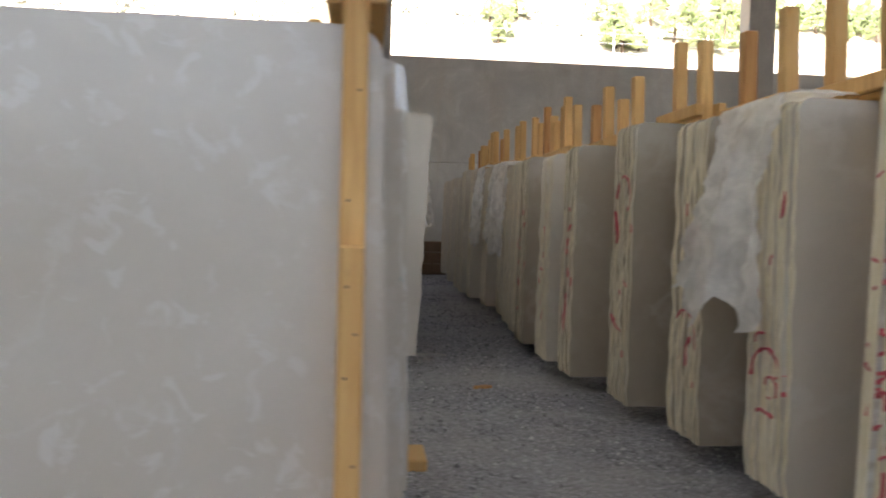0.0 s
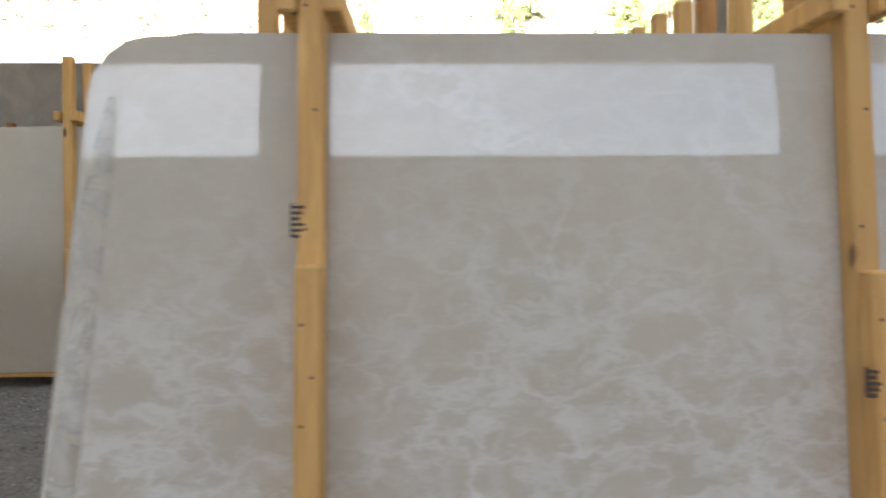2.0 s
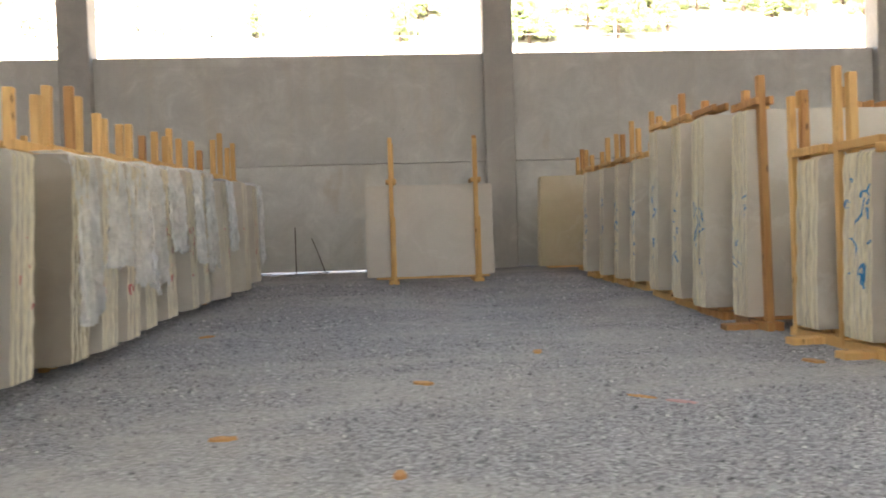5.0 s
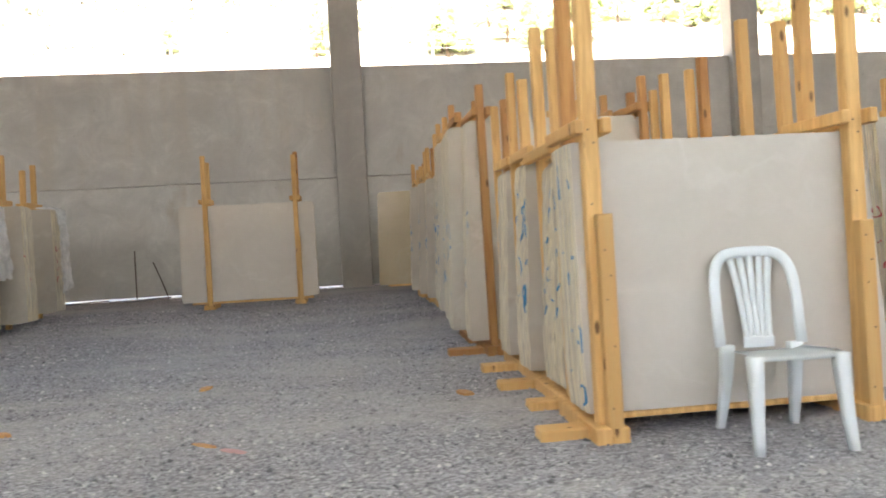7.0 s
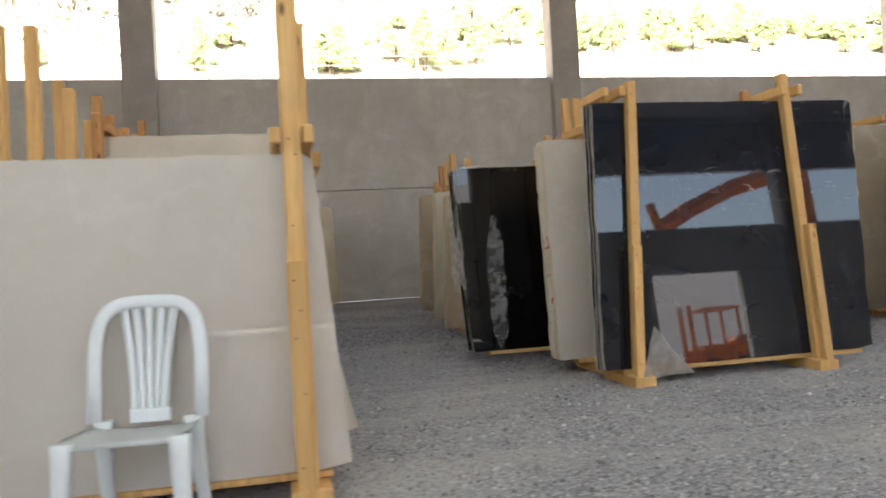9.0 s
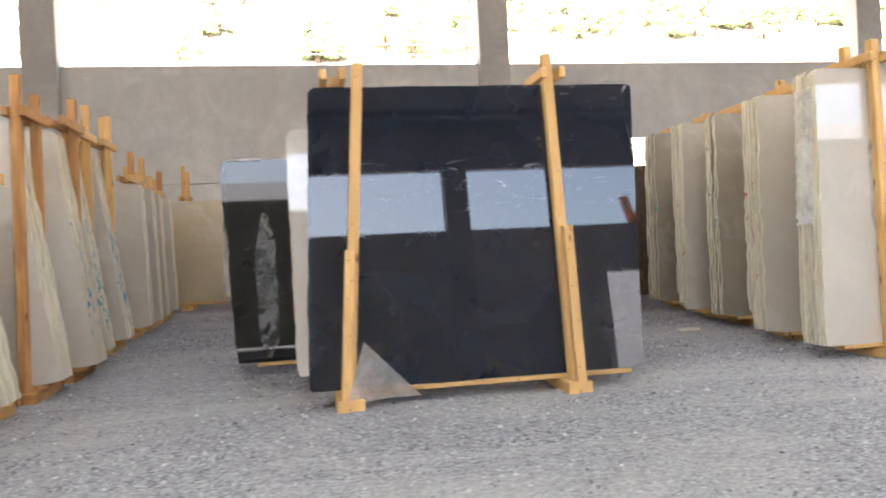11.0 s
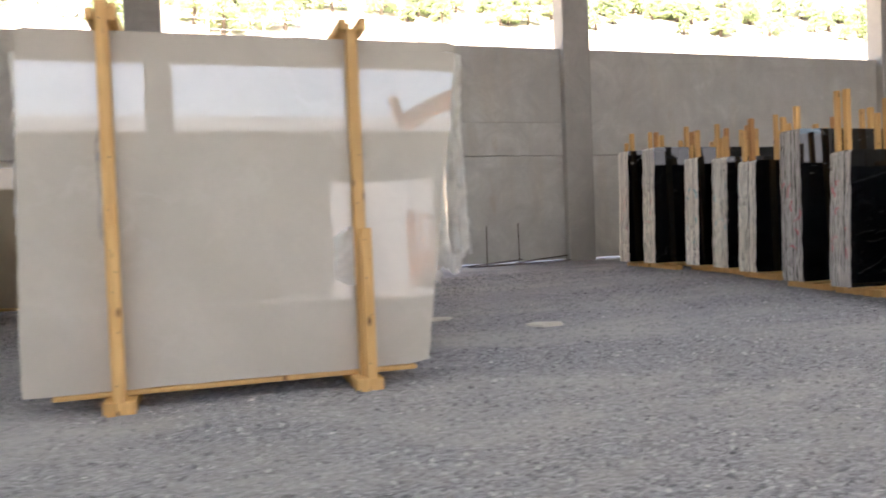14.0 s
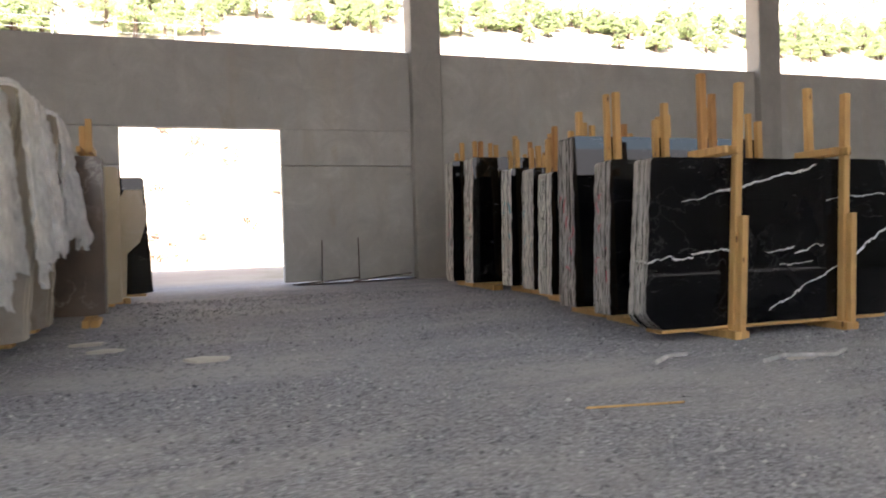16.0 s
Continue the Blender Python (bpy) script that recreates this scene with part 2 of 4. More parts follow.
def make_concrete(name, base, streak):
    m, nt, b = nodes_of(name)
    v = coords(nt, True)
    big = noise_tex(nt, v, 0.45, 6, 0.6)
    col = mix(nt, ramp(nt, big, (0.3, 0.0), (0.7, 1.0)), tuple(x * 0.8 for x in base), base)
    st = noise_tex(nt, coords(nt, True, (2.2, 2.2, 0.22)), 1.0, 6, 0.6)
    col = mix(nt, ramp(nt, st, (0.5, 0.0), (0.78, 0.55)), col, streak)
    fine = noise_tex(nt, v, 26, 5, 0.6)
    col = mix(nt, ramp(nt, fine, (0.4, 0.0), (0.8, 0.2)), col, tuple(x * 0.65 for x in base))
    cloudy = noise_tex(nt, v, 1.6, 8, 0.7, 0.8)
    col = mix(nt, ramp(nt, cloudy, (0.42, 0.0), (0.68, 0.75)), col, tuple(x * 0.70 for x in base))
    col = mix(nt, ramp(nt, cloudy, (0.30, 0.45), (0.42, 0.0)), col, tuple(min(1, x * 1.16) for x in base))
    stain = noise_tex(nt, coords(nt, True, (1.0, 1.0, 0.6)), 0.9, 7, 0.6, 0.3)
    col = mix(nt, ramp(nt, stain, (0.64, 0.0), (0.74, 0.55)), col, (streak[0] * 0.8, streak[1] * 0.72, streak[2] * 0.62))
    spots = add(nt, "TexVoronoi", Vector=v, Scale=3.0).outputs["Distance"]
    col = mix(nt, ramp(nt, spots, (0.02, 0.55), (0.035, 0.0)), col, (0.1, 0.095, 0.09))
    nt.links.new(col, b.inputs["Base Color"])
    b.inputs["Roughness"].default_value = 0.85
    bump(nt, b, fine, 0.25, 0.006)
    return m


CONCRETE = make_concrete("precast_concrete", (0.63, 0.625, 0.585), (0.52, 0.46, 0.36))
COLUMN = make_concrete("column_concrete", (0.49, 0.475, 0.435), (0.36, 0.33, 0.28))


def make_gravel():
    m, nt, b = nodes_of("crushed_stone_gravel")
    v = coords(nt, False)
    stops = ((0.0, (0.04, 0.039, 0.043)), (0.22, (0.155, 0.151, 0.165)), (0.6, (0.305, 0.297, 0.318)), (0.9, (0.43, 0.422, 0.436)), (1.0, (0.57, 0.56, 0.56)))
    cells = add(nt, "TexVoronoi", Vector=v, Scale=54.0)
    col = ramp(nt, add(nt, "SeparateColor", Color=cells.outputs["Color"]).outputs[0], *stops)
    fine = add(nt, "TexVoronoi", Vector=v, Scale=110.0)
    col2 = ramp(nt, add(nt, "SeparateColor", Color=fine.outputs["Color"]).outputs[0], *stops)
    pick = ramp(nt, noise_tex(nt, v, 14, 5, 0.7), (0.40, 0.0), (0.60, 1.0))
    col = mix(nt, pick, col, col2)
    gaps = ramp(nt, cells.outputs["Distance"], (0.5, 0.0), (0.8, 0.45))
    col = mix(nt, gaps, col, (0.09, 0.088, 0.09))
    broad = ramp(nt, noise_tex(nt, v, 2.3, 7, 0.7), (0.38, 0.0), (0.66, 0.35))
    col = mix(nt, broad, col, (0.22, 0.217, 0.222))
    # powdered patches pressed flat by wheels, drawn out along the aisle
    dust = noise_tex(nt, coords(nt, False, (0.45, 1.0, 1.0)), 0.8, 9, 0.68, 0.5)
    dust = ramp(nt, dust, (0.45, 0.0), (0.64, 0.78))
    col = mix(nt, dust, col, mix(nt, ramp(nt, noise_tex(nt, v, 30, 4, 0.6), (0.3, 0.0), (0.7, 1.0)), (0.33, 0.315, 0.30), (0.42, 0.402, 0.385)))
    sep = add(nt, "SeparateXYZ", Vector=v)
    far = add(nt, "MapRange", Value=sep.outputs["Y"])
    for k, x in (("From Min", 17.2), ("From Max", 19.0)):
        far.inputs[k].default_value = x
    soil = mix(nt, ramp(nt, noise_tex(nt, v, 0.35, 8, 0.65), (0.4, 0.0), (0.65, 1.0)), (0.36, 0.28, 0.21), (0.46, 0.385, 0.30))
    soil = mix(nt, ramp(nt, noise_tex(nt, v, 0.16, 8, 0.7), (0.52, 0.0), (0.62, 0.7)), soil, (0.27, 0.24, 0.15))
    col = mix(nt, far.outputs["Result"], col, soil)
    nt.links.new(col, b.inputs["Base Color"])
    b.inputs["Roughness"].default_value = 0.9
    hgt = mix(nt, pick, ramp(nt, cells.outputs["Distance"], (0.0, 1.0), (0.8, 0.0)), ramp(nt, fine.outputs["Distance"], (0.0, 0.6), (0.8, 0.2)))
    bump(nt, b, mix(nt, dust, hgt, (0.45, 0.45, 0.45)), 0.45, 0.008)
    return m


GRAVEL = make_gravel()


def make_plain(name, col, rough=0.6, metal=0.0, var=0.15, scale=8.0):
    m, nt, b = nodes_of(name)
    n = noise_tex(nt, coords(nt), scale, 5, 0.6)
    nt.links.new(mix(nt, ramp(nt, n, (0.35, 0.0), (0.7, 1.0)), tuple(c * (1 - var) for c in col), col), b.inputs["Base Color"])
    b.inputs["Roughness"].default_value, b.inputs["Metallic"].default_value = rough, metal
    return m


RED_PAINT = make_plain("red_spray_paint", (0.58, 0.085, 0.12), 0.6, 0, 0.3, 20.0)
BLUE_PAINT = make_plain("blue_spray_paint", (0.02, 0.22, 0.5), 0.6)
TEAL_PAINT = make_plain("teal_spray_paint", (0.06, 0.36, 0.42), 0.6)
FADED = make_plain("faded_red_scrap", (0.5, 0.28, 0.27), 0.8)
BLACK_INK = make_plain("black_ink", (0.02, 0.02, 0.025), 0.6)
PLASTIC = make_plain("white_moulded_plastic", (0.74, 0.77, 0.77), 0.35, 0, 0.05)
STEEL = make_plain("rusty_steel", (0.10, 0.07, 0.055), 0.7, 0.3)
ORANGE_STEEL = make_plain("orange_painted_steel", (0.62, 0.17, 0.03), 0.5)
ROOF = make_plain("grey_roof_sheet", (0.45, 0.45, 0.46), 0.6, 0.0)
STONE_CHIP = make_plain("pale_stone_chip", (0.62, 0.58, 0.5), 0.8)
CARD = make_plain("brown_crate_board", (0.20, 0.13, 0.075), 0.8)
BARK = make_plain("pine_bark", (0.13, 0.09, 0.06), 0.9)
LEAF = make_plain("pine_needles", (0.40, 0.45, 0.25), 0.8, 0, 0.4, 2.0)
SHRUB = make_plain("dry_shrub", (0.25, 0.24, 0.18), 0.9, 0, 0.4, 1.0)
DRY_RED = make_plain("reddish_dry_weeds", (0.36, 0.24, 0.165), 0.9, 0, 0.4, 1.0)
FENCE = make_plain("galvanised_post", (0.5, 0.5, 0.5), 0.5, 0.3)


def thin_leaf(m, col):
    nt = m.node_tree
    b = nt.nodes["Principled BSDF"]
    tr = add(nt, "BsdfTranslucent", Color=(*col, 1))
    both = nt.nodes.new("ShaderNodeMixShader")
    both.inputs[0].default_value = 0.5
    nt.links.new(b.outputs[0], both.inputs[1])
    nt.links.new(tr.outputs[0], both.inputs[2])
    nt.links.new(both.outputs[0], nt.nodes["Material Output"].inputs["Surface"])


thin_leaf(LEAF, (0.50, 0.57, 0.30))


def make_film(name, opacity):
    m, nt, b = nodes_of(name)
    b.inputs["Base Color"].default_value = (0.96, 0.955, 0.94, 1)
    b.inputs["Roughness"].default_value = 0.25
    crease = noise_tex(nt, coords(nt, True, (1, 1, 0.35)), 16, 6, 0.65, 1.0)
    bump(nt, b, crease, 0.8, 0.02)
    glow = add(nt, "BsdfTranslucent", Color=(0.96, 0.95, 0.92, 1))
    both = nt.nodes.new("ShaderNodeMixShader")
    both.inputs[0].default_value = 0.6
    nt.links.new(b.outputs[0], both.inputs[1])
    nt.links.new(glow.outputs[0], both.inputs[2])
    clear = add(nt, "BsdfTransparent", Color=(0.97, 0.97, 0.97, 1))
    out = nt.nodes.new("ShaderNodeMixShader")
    n = noise_tex(nt, coords(nt), 6, 6, 0.65, 0.5)
    nt.links.new(ramp(nt, n, (0.3, opacity - 0.2), (0.7, opacity + 0.22)), out.inputs[0])
    nt.links.new(clear.outputs[0], out.inputs[1])
    nt.links.new(both.outputs[0], out.inputs[2])
    nt.links.new(out.outputs[0], nt.nodes["Material Output"].inputs["Surface"])
    return m


FILM = make_film("polythene_film", 0.5)
# sheet for the added roof strips, its strength set to light the hall
def make_added_rooflight():
    m, nt, b = nodes_of("added_translucent_roof_sheet")
    tr = add(nt, "BsdfTranslucent", Color=(0.40, 0.41, 0.40, 1))
    nt.links.new(tr.outputs[0], nt.nodes["Material Output"].inputs["Surface"])
    nt.nodes.remove(b)
    return m


ADDED_ROOFLIGHT = make_added_rooflight()
FILM_THIN = make_film("thin_polythene_film", 0.24)
FILM_MID = make_film("clear_polythene_film", 0.7)
FILM_THICK = make_film("layered_polythene_film", 0.82)


# ---- mesh helpers ----
def link(name, bm, material, parent=None, label=""):
    me = bpy.data.meshes.new(name)
    bm.to_mesh(me)
    bm.free()
    for mm in material if isinstance(material, (list, tuple)) else [material]:
        me.materials.append(mm)
    ob = new(name, me)
    ob.parent = parent
    if label:
        ob["label"] = label
    return ob


def part(name, bm, material, parent, label=""):
    return link(name, bm, material, parent, label)


def thing(name, at, label, category, group=""):
    e = new(name)
    e.matrix_world = Matrix.Translation(at)
    e.empty_display_size = 0.2
    return tagged(e, label, category, group)


def box_into(bm, x0, x1, y0, y1, z0, z1, m=None, chamfer=0.0):
    vs = [bm.verts.new((x, y, z)) for z in (z0, z1) for y in (y0, y1) for x in (x0, x1)]
    fs = [bm.faces.new([vs[i] for i in f]) for f in ((0, 2, 3, 1), (4, 5, 7, 6), (0, 1, 5, 4), (2, 6, 7, 3), (0, 4, 6, 2), (1, 3, 7, 5))]
    if chamfer:
        es = {e for f in fs for e in f.edges}
        out = bmesh.ops.bevel(bm, geom=list(es), offset=chamfer, segments=1, affect="EDGES")
        vs = list({v for f in out["faces"] for v in f.verts} | {v for v in vs if v.is_valid})
    if m is not None:
        for v in vs:
            v.co = m @ v.co
    return vs


def boxed(x0, x1, y0, y1, z0, z1, m=None, chamfer=0.0):
    bm = bmesh.new()
    box_into(bm, x0, x1, y0, y1, z0, z1, m, chamfer)
    return bm


def tube_into(bm, pts, radii, sides=8):
    rings = []
    for i, p in enumerate(pts):
        p = Vector(p)
        d = Vector(pts[min(i + 1, len(pts) - 1)]) - Vector(pts[max(i - 1, 0)])
        q = d.to_track_quat("Z", "Y")
        r = radii[i] if isinstance(radii, (list, tuple)) else radii
        rings.append([bm.verts.new(p + q @ Vector((math.cos(a) * r, math.sin(a) * r, 0))) for a in (2 * math.pi * k / sides for k in range(sides))])
    for a, c in zip(rings, rings[1:]):
        for k in range(sides):
            bm.faces.new((a[k], a[(k + 1) % sides], c[(k + 1) % sides], c[k]))
    bm.faces.new(rings[0][::-1])
    bm.faces.new(rings[-1])


def smooth(ob):
    for p in ob.data.polygons:
        p.use_smooth = True
    return ob


def ease(a, b, v):
    s = min(max((v - a) / (b - a), 0.0), 1.0)
    return s * s * (3 - 2 * s)


def ground_z(x, y):
    z = 0.15 * ease(7, 15, y)
    if y > 17:
        z += 0.04 * (y - 17) * ease(17, 24, y) + 0.60 * max(0, y - 26) * ease(24, 34, y)
        z -= 0.12 * max(0, y - 52) * ease(50, 60, y)
        z += noise.noise((x * 0.03, y * 0.03, 3.1)) * 0.06 * max(0, min(y - 26, 80))
    if y < -14:
        z += 0.22 * max(0, -y - 40)
    if -2 < y < 24:
        z += 0.015 * noise.noise((x * 0.6, y * 0.6, 0.3)) + 0.006 * noise.noise((x * 3, y * 3, 1.7))
    return z


# ---- ground and hall ----
def axis(marks):
    out = []
    for a, b, n in marks:
        out += [a + (b - a) * i / n for i in range(n)]
    return out + [marks[-1][1]]


def build_ground():
    xs = axis([(-600, -60, 12), (-60, -8, 26), (-8, 28, 150), (28, 70, 28), (70, 600, 14)])
    ys = axis([(-600, -60, 10), (-60, -6, 18), (-6, 18, 110), (18, 60, 42), (60, 160, 25), (160, 600, 11)])
    verts = [(x, y, ground_z(x, y)) for y in ys for x in xs]
    w = len(xs)
    faces = [(j * w + i, j * w + i + 1, (j + 1) * w + i + 1, (j + 1) * w + i) for j in range(len(ys) - 1) for i in range(w - 1)]
    me = bpy.data.meshes.new("ground")
    me.from_pydata(verts, [], faces)
    me.materials.append(GRAVEL)
    ob = smooth(new("ground", me))
    return tagged(ob, "grey crushed-stone gravel ground rising to a dry hillside", "ground", kind="structure")


build_ground()

WALL_Y, WALL_T, WALL_TOP, JOINT_Z, ROOF_Z = 16.68, 0.2, 4.53, 2.33, 7.1
COLS = [-17.59, -9.29, -0.99, 7.31, 15.61, 23.91, 32.21, 40.51]
SOUTH_Y = -7.2


def wall_panel(parent, x0, x1, y0, y1, z0, z1):
    part("wall_panel", boxed(x0, x1, y0, y1, z0, z1, None, 0.012), CONCRETE, parent)


def long_wall(name, y0, doors, label, crest=WALL_TOP):
    wall = tagged(new(name), label, "wall", kind="structure")
    y1 = y0 + WALL_T
    for i, c in enumerate(COLS[:-1]):
        a, b = c + 0.58, COLS[i + 1] + 0.02
        low = 0.185 + 0.015 * ((i * 7) % 3 - 1) if y0 > 0 else (0.06 if i > 2 else -0.05)
        hole = next((d for d in doors if a < d[0] < b), None)
        if hole:
            d0, d1, top = hole
            for x0, x1 in ((a, d0), (d1, b)):
                if x1 - x0 > 0.06:
                    wall_panel(wall, x0, x1, y0, y1, low, JOINT_Z - 0.006)
                    wall_panel(wall, x0, x1, y0, y1, JOINT_Z + 0.006, top)
            wall_panel(wall, a, b, y0, y1, top + 0.003, crest)
        else:
            wall_panel(wall, a, b, y0, y1, low, JOINT_Z - 0.006)
            wall_panel(wall, a, b, y0, y1, JOINT_Z + 0.006, crest)
    return wall


long_wall("wall_north", WALL_Y, [(18.68, 21.42, 3.0)], "grey precast concrete panel wall with a doorway")
long_wall("wall_south", SOUTH_Y - WALL_T, [(19.75, 22.4, 2.85)], "grey precast concrete panel wall with a doorway", 4.12)
for side, y in (("north", 16.49), ("south", SOUTH_Y - 0.25)):
    for c in COLS:
        bm = boxed(c, c + 0.6, y, y + 0.45, -0.3, ROOF_Z, None, 0.02)
        tagged(link("column", bm, COLUMN), "square grey precast concrete column", "column", "hall columns", "structure")
for nm, x in (("wall_west", -17.7), ("wall_east", 41.2)):
    tagged(link(nm, boxed(x, x + 0.2, SOUTH_Y, WALL_Y, -0.2, ROOF_Z), CONCRETE), "plain grey concrete end wall", "wall", kind="structure")
# roof sheets, with unseen translucent strips added between them for light from above
STRIPS = ((-2.8, -0.8), (1.4, 3.4), (5.8, 7.2))
bm = bmesh.new()
# south eave lengthened out of view to keep sun patches off the floor
edges_y = [SOUTH_Y - 2.3] + [v for st in STRIPS for v in st] + [WALL_Y + 1.2]
for a, b in zip(edges_y[::2], edges_y[1::2]):
    box_into(bm, -18.2, 41.8, a, b, ROOF_Z, ROOF_Z + 0.1)
# unseen cover over the third strip's west end, added to darken the aisle
box_into(bm, -18.2, 3.99, STRIPS[2][0] + 0.001, STRIPS[2][1] - 0.001, ROOF_Z, ROOF_Z + 0.1)
for k in range(11):
    y = SOUTH_Y + 0.6 + k * 2.3
    box_into(bm, -18, 41.5, y, y + 0.12, ROOF_Z - 0.2, ROOF_Z - 0.003)
box_into(bm, -18, 41.5, SOUTH_Y - 0.3, SOUTH_Y - 0.1, 5.75, ROOF_Z - 0.003)
tagged(link("ceiling", bm, ROOF), "grey sheet roof on purlins", "ceiling", kind="structure")
for a, b in STRIPS:
    bm = boxed(-18.2 if a < 5 else 4.0, 41.8, a, b, ROOF_Z + 0.03, ROOF_Z + 0.034)
    tagged(link("rooflight_strip", bm, ADDED_ROOFLIGHT), "translucent white roof sheet, added unseen for light from above", "rooflight", "rooflights", "structure")


# ---- slab bundles ----
def slab_mesh(x0b, x1b, x0t, x1t, h, lean, rough, seed, thick=0.02, round_l=0.05, round_r=0.05, chip_l=0.0):
    """One sawn slab: a slightly ragged outline, pushed out to its thickness; y is its depth, base at z 0."""
    rnd = random.Random(seed)
    pts = []

    def edge(p, q, amp):
        n = max(2, int((Vector(q) - Vector(p)).length / (0.06 if amp >= 0.01 else 0.11)))
        d = (Vector(q) - Vector(p)).normalized()
        nrm = Vector((d.y, -d.x))
        for i in range(n):
            s = i / n
            f = math.sin(math.pi * min(1, s * 6)) if s < 1 / 12 else 1
            o = amp * (rnd.uniform(-1, 1) * 0.38 + 0.55 * noise.noise((s * 7, (seed // 100) * 1.7, 0.5)) + 0.75 * noise.noise((s * 17, seed * 0.73, 2.5)))
            v = Vector(p).lerp(Vector(q), s) + nrm * o * f
            pts.append((v.x, v.y))

    def arc(cx, cz, r, a0):
        for q in range(5):
            a = radians(a0 + 22.5 * q)
            pts.append((cx + r * math.cos(a), cz + r * math.sin(a)))

    w = round_r
    edge((x0b + 0.01 + (chip_l + 0.02 if chip_l else 0.16 if rough >= 0.015 else 0), 0), (x1b - 0.01, 0), rough * 0.5)
    edge((x1b, 0.02), (x1t, h - w), rough)
    arc(x1t - w, h - w, w, 0)
    edge((x1t - w - 0.02, h), (x0t + round_l + 0.02, h), rough * 0.6)
    arc(x0t + round_l, h - round_l, round_l, 90)
    cut = rnd.choice((0.0, 0.03, 0.08, 0.2)) * rnd.random() if rough >= 0.015 else 0.0
    cut = chip_l or cut
    edge((x0t, h - round_l - 0.02), (x0b, 0.02 + cut), rough)
    if cut:
        edge((x0b, 0.02 + cut), (x0b + 0.7 * cut, 0.012), rough)
    bm = bmesh.new()
    k = math.tan(radians(lean))
    fr = [bm.verts.new((x, z * k, z)) for x, z in pts]
    bk = [bm.verts.new((x, z * k + thick, z)) for x, z in pts]
    f = bm.faces.new(fr)
    g = bm.faces.new(bk[::-1])
    f.material_index = g.material_index = 0
    n = len(pts)
    for i in range(n):
        q = bm.faces.new((fr[i], bk[i], bk[(i + 1) % n], fr[(i + 1) % n]))
        q.material_index = 1
    return bm


def timber(parent, name, x0, x1, y0, y1, z0, z1, lean=0.0, mat=None, tilt=0.0):
    k = math.tan(radians(lean))
    sh = Matrix(((1, 0, tilt, 0), (0, 1, k, 0), (0, 0, 1, 0), (0, 0, 0, 1)))
    return part(name, boxed(x0, x1, y0, y1, z0, z1, sh, 0.006), mat or WOOD, parent)


def nails(board, x, y, zs, lean, tilt):
    """Dark nail heads on the front of a board."""
    k = math.tan(radians(lean))
    for q, z in enumerate(zs):
        bm = bmesh.new()
        dx = 0.012 * (1 if q % 2 else -1)
        tube_into(bm, [(x + dx + tilt * z, y + z * k - 0.0025, z), (x + dx + tilt * z, y + z * k + 0.004, z)], 0.0045, 7)
        part("nail", bm, STEEL, board)


def hang_film(parent, x, y0, y1, z_top, drop, side, seed, over=0.25, flare=0.16, mat=None, rag=1.0):
    """A torn sheet of film laid over the top of an end and hanging down it in upright folds. side: -1 or 1."""
    nu, nv = 34, 36
    bm = bmesh.new()
    rows = []
    for j in range(nv + 1):
        v = j / nv
        row = []
        for i in range(nu + 1):
            u = i / nu
            slow = noise.noise((u * 4 + seed, v * 0.7, seed * 0.37))
            fold = noise.noise((u * 11 + seed * 1.3, v * 0.9, seed * 0.7))
            crush = noise.noise((u * 7 + seed, v * 24, seed * 0.21))
            ragged = drop * (1 + rag * 0.22 * noise.noise((u * 2.6 + seed * 2.1, 0.2, 5)) + rag * 0.10 * noise.noise((u * 12 + seed, 1.2, 3)))
            gather = 1 - 0.12 * ease(0.15, 0.45, v) + 0.35 * rag * ease(0.4, 1.0, v) * (1 if seed % 2 else 0.5)
            yy = (y0 + y1) / 2 + (u - 0.5) * (y1 - y0) * gather
            if v < 0.16:
                s = v / 0.16
                xx = x - side * over * (1 - s) + side * 0.012
                zz = z_top + 0.02 + 0.018 * fold + 0.01 * crush
            else:
                s = (v - 0.16) / 0.84
                xx = x + side * max(0.008, 0.03 + flare * s ** 0.8 * (0.55 + 0.5 * slow) + 0.055 * fold * min(1, s * 4) + 0.022 * crush)
                zz = z_top + 0.01 - s * ragged
            row.append(bm.verts.new((xx, yy + 0.02 * crush * v + 0.03 * fold * v, zz)))
        rows.append(row)
    for a, b in zip(rows, rows[1:]):
        for i in range(nu):
            bm.faces.new((a[i], a[i + 1], b[i + 1], b[i]))
    return smooth(part("plastic_film", bm, mat or FILM, parent, "torn translucent polythene film"))


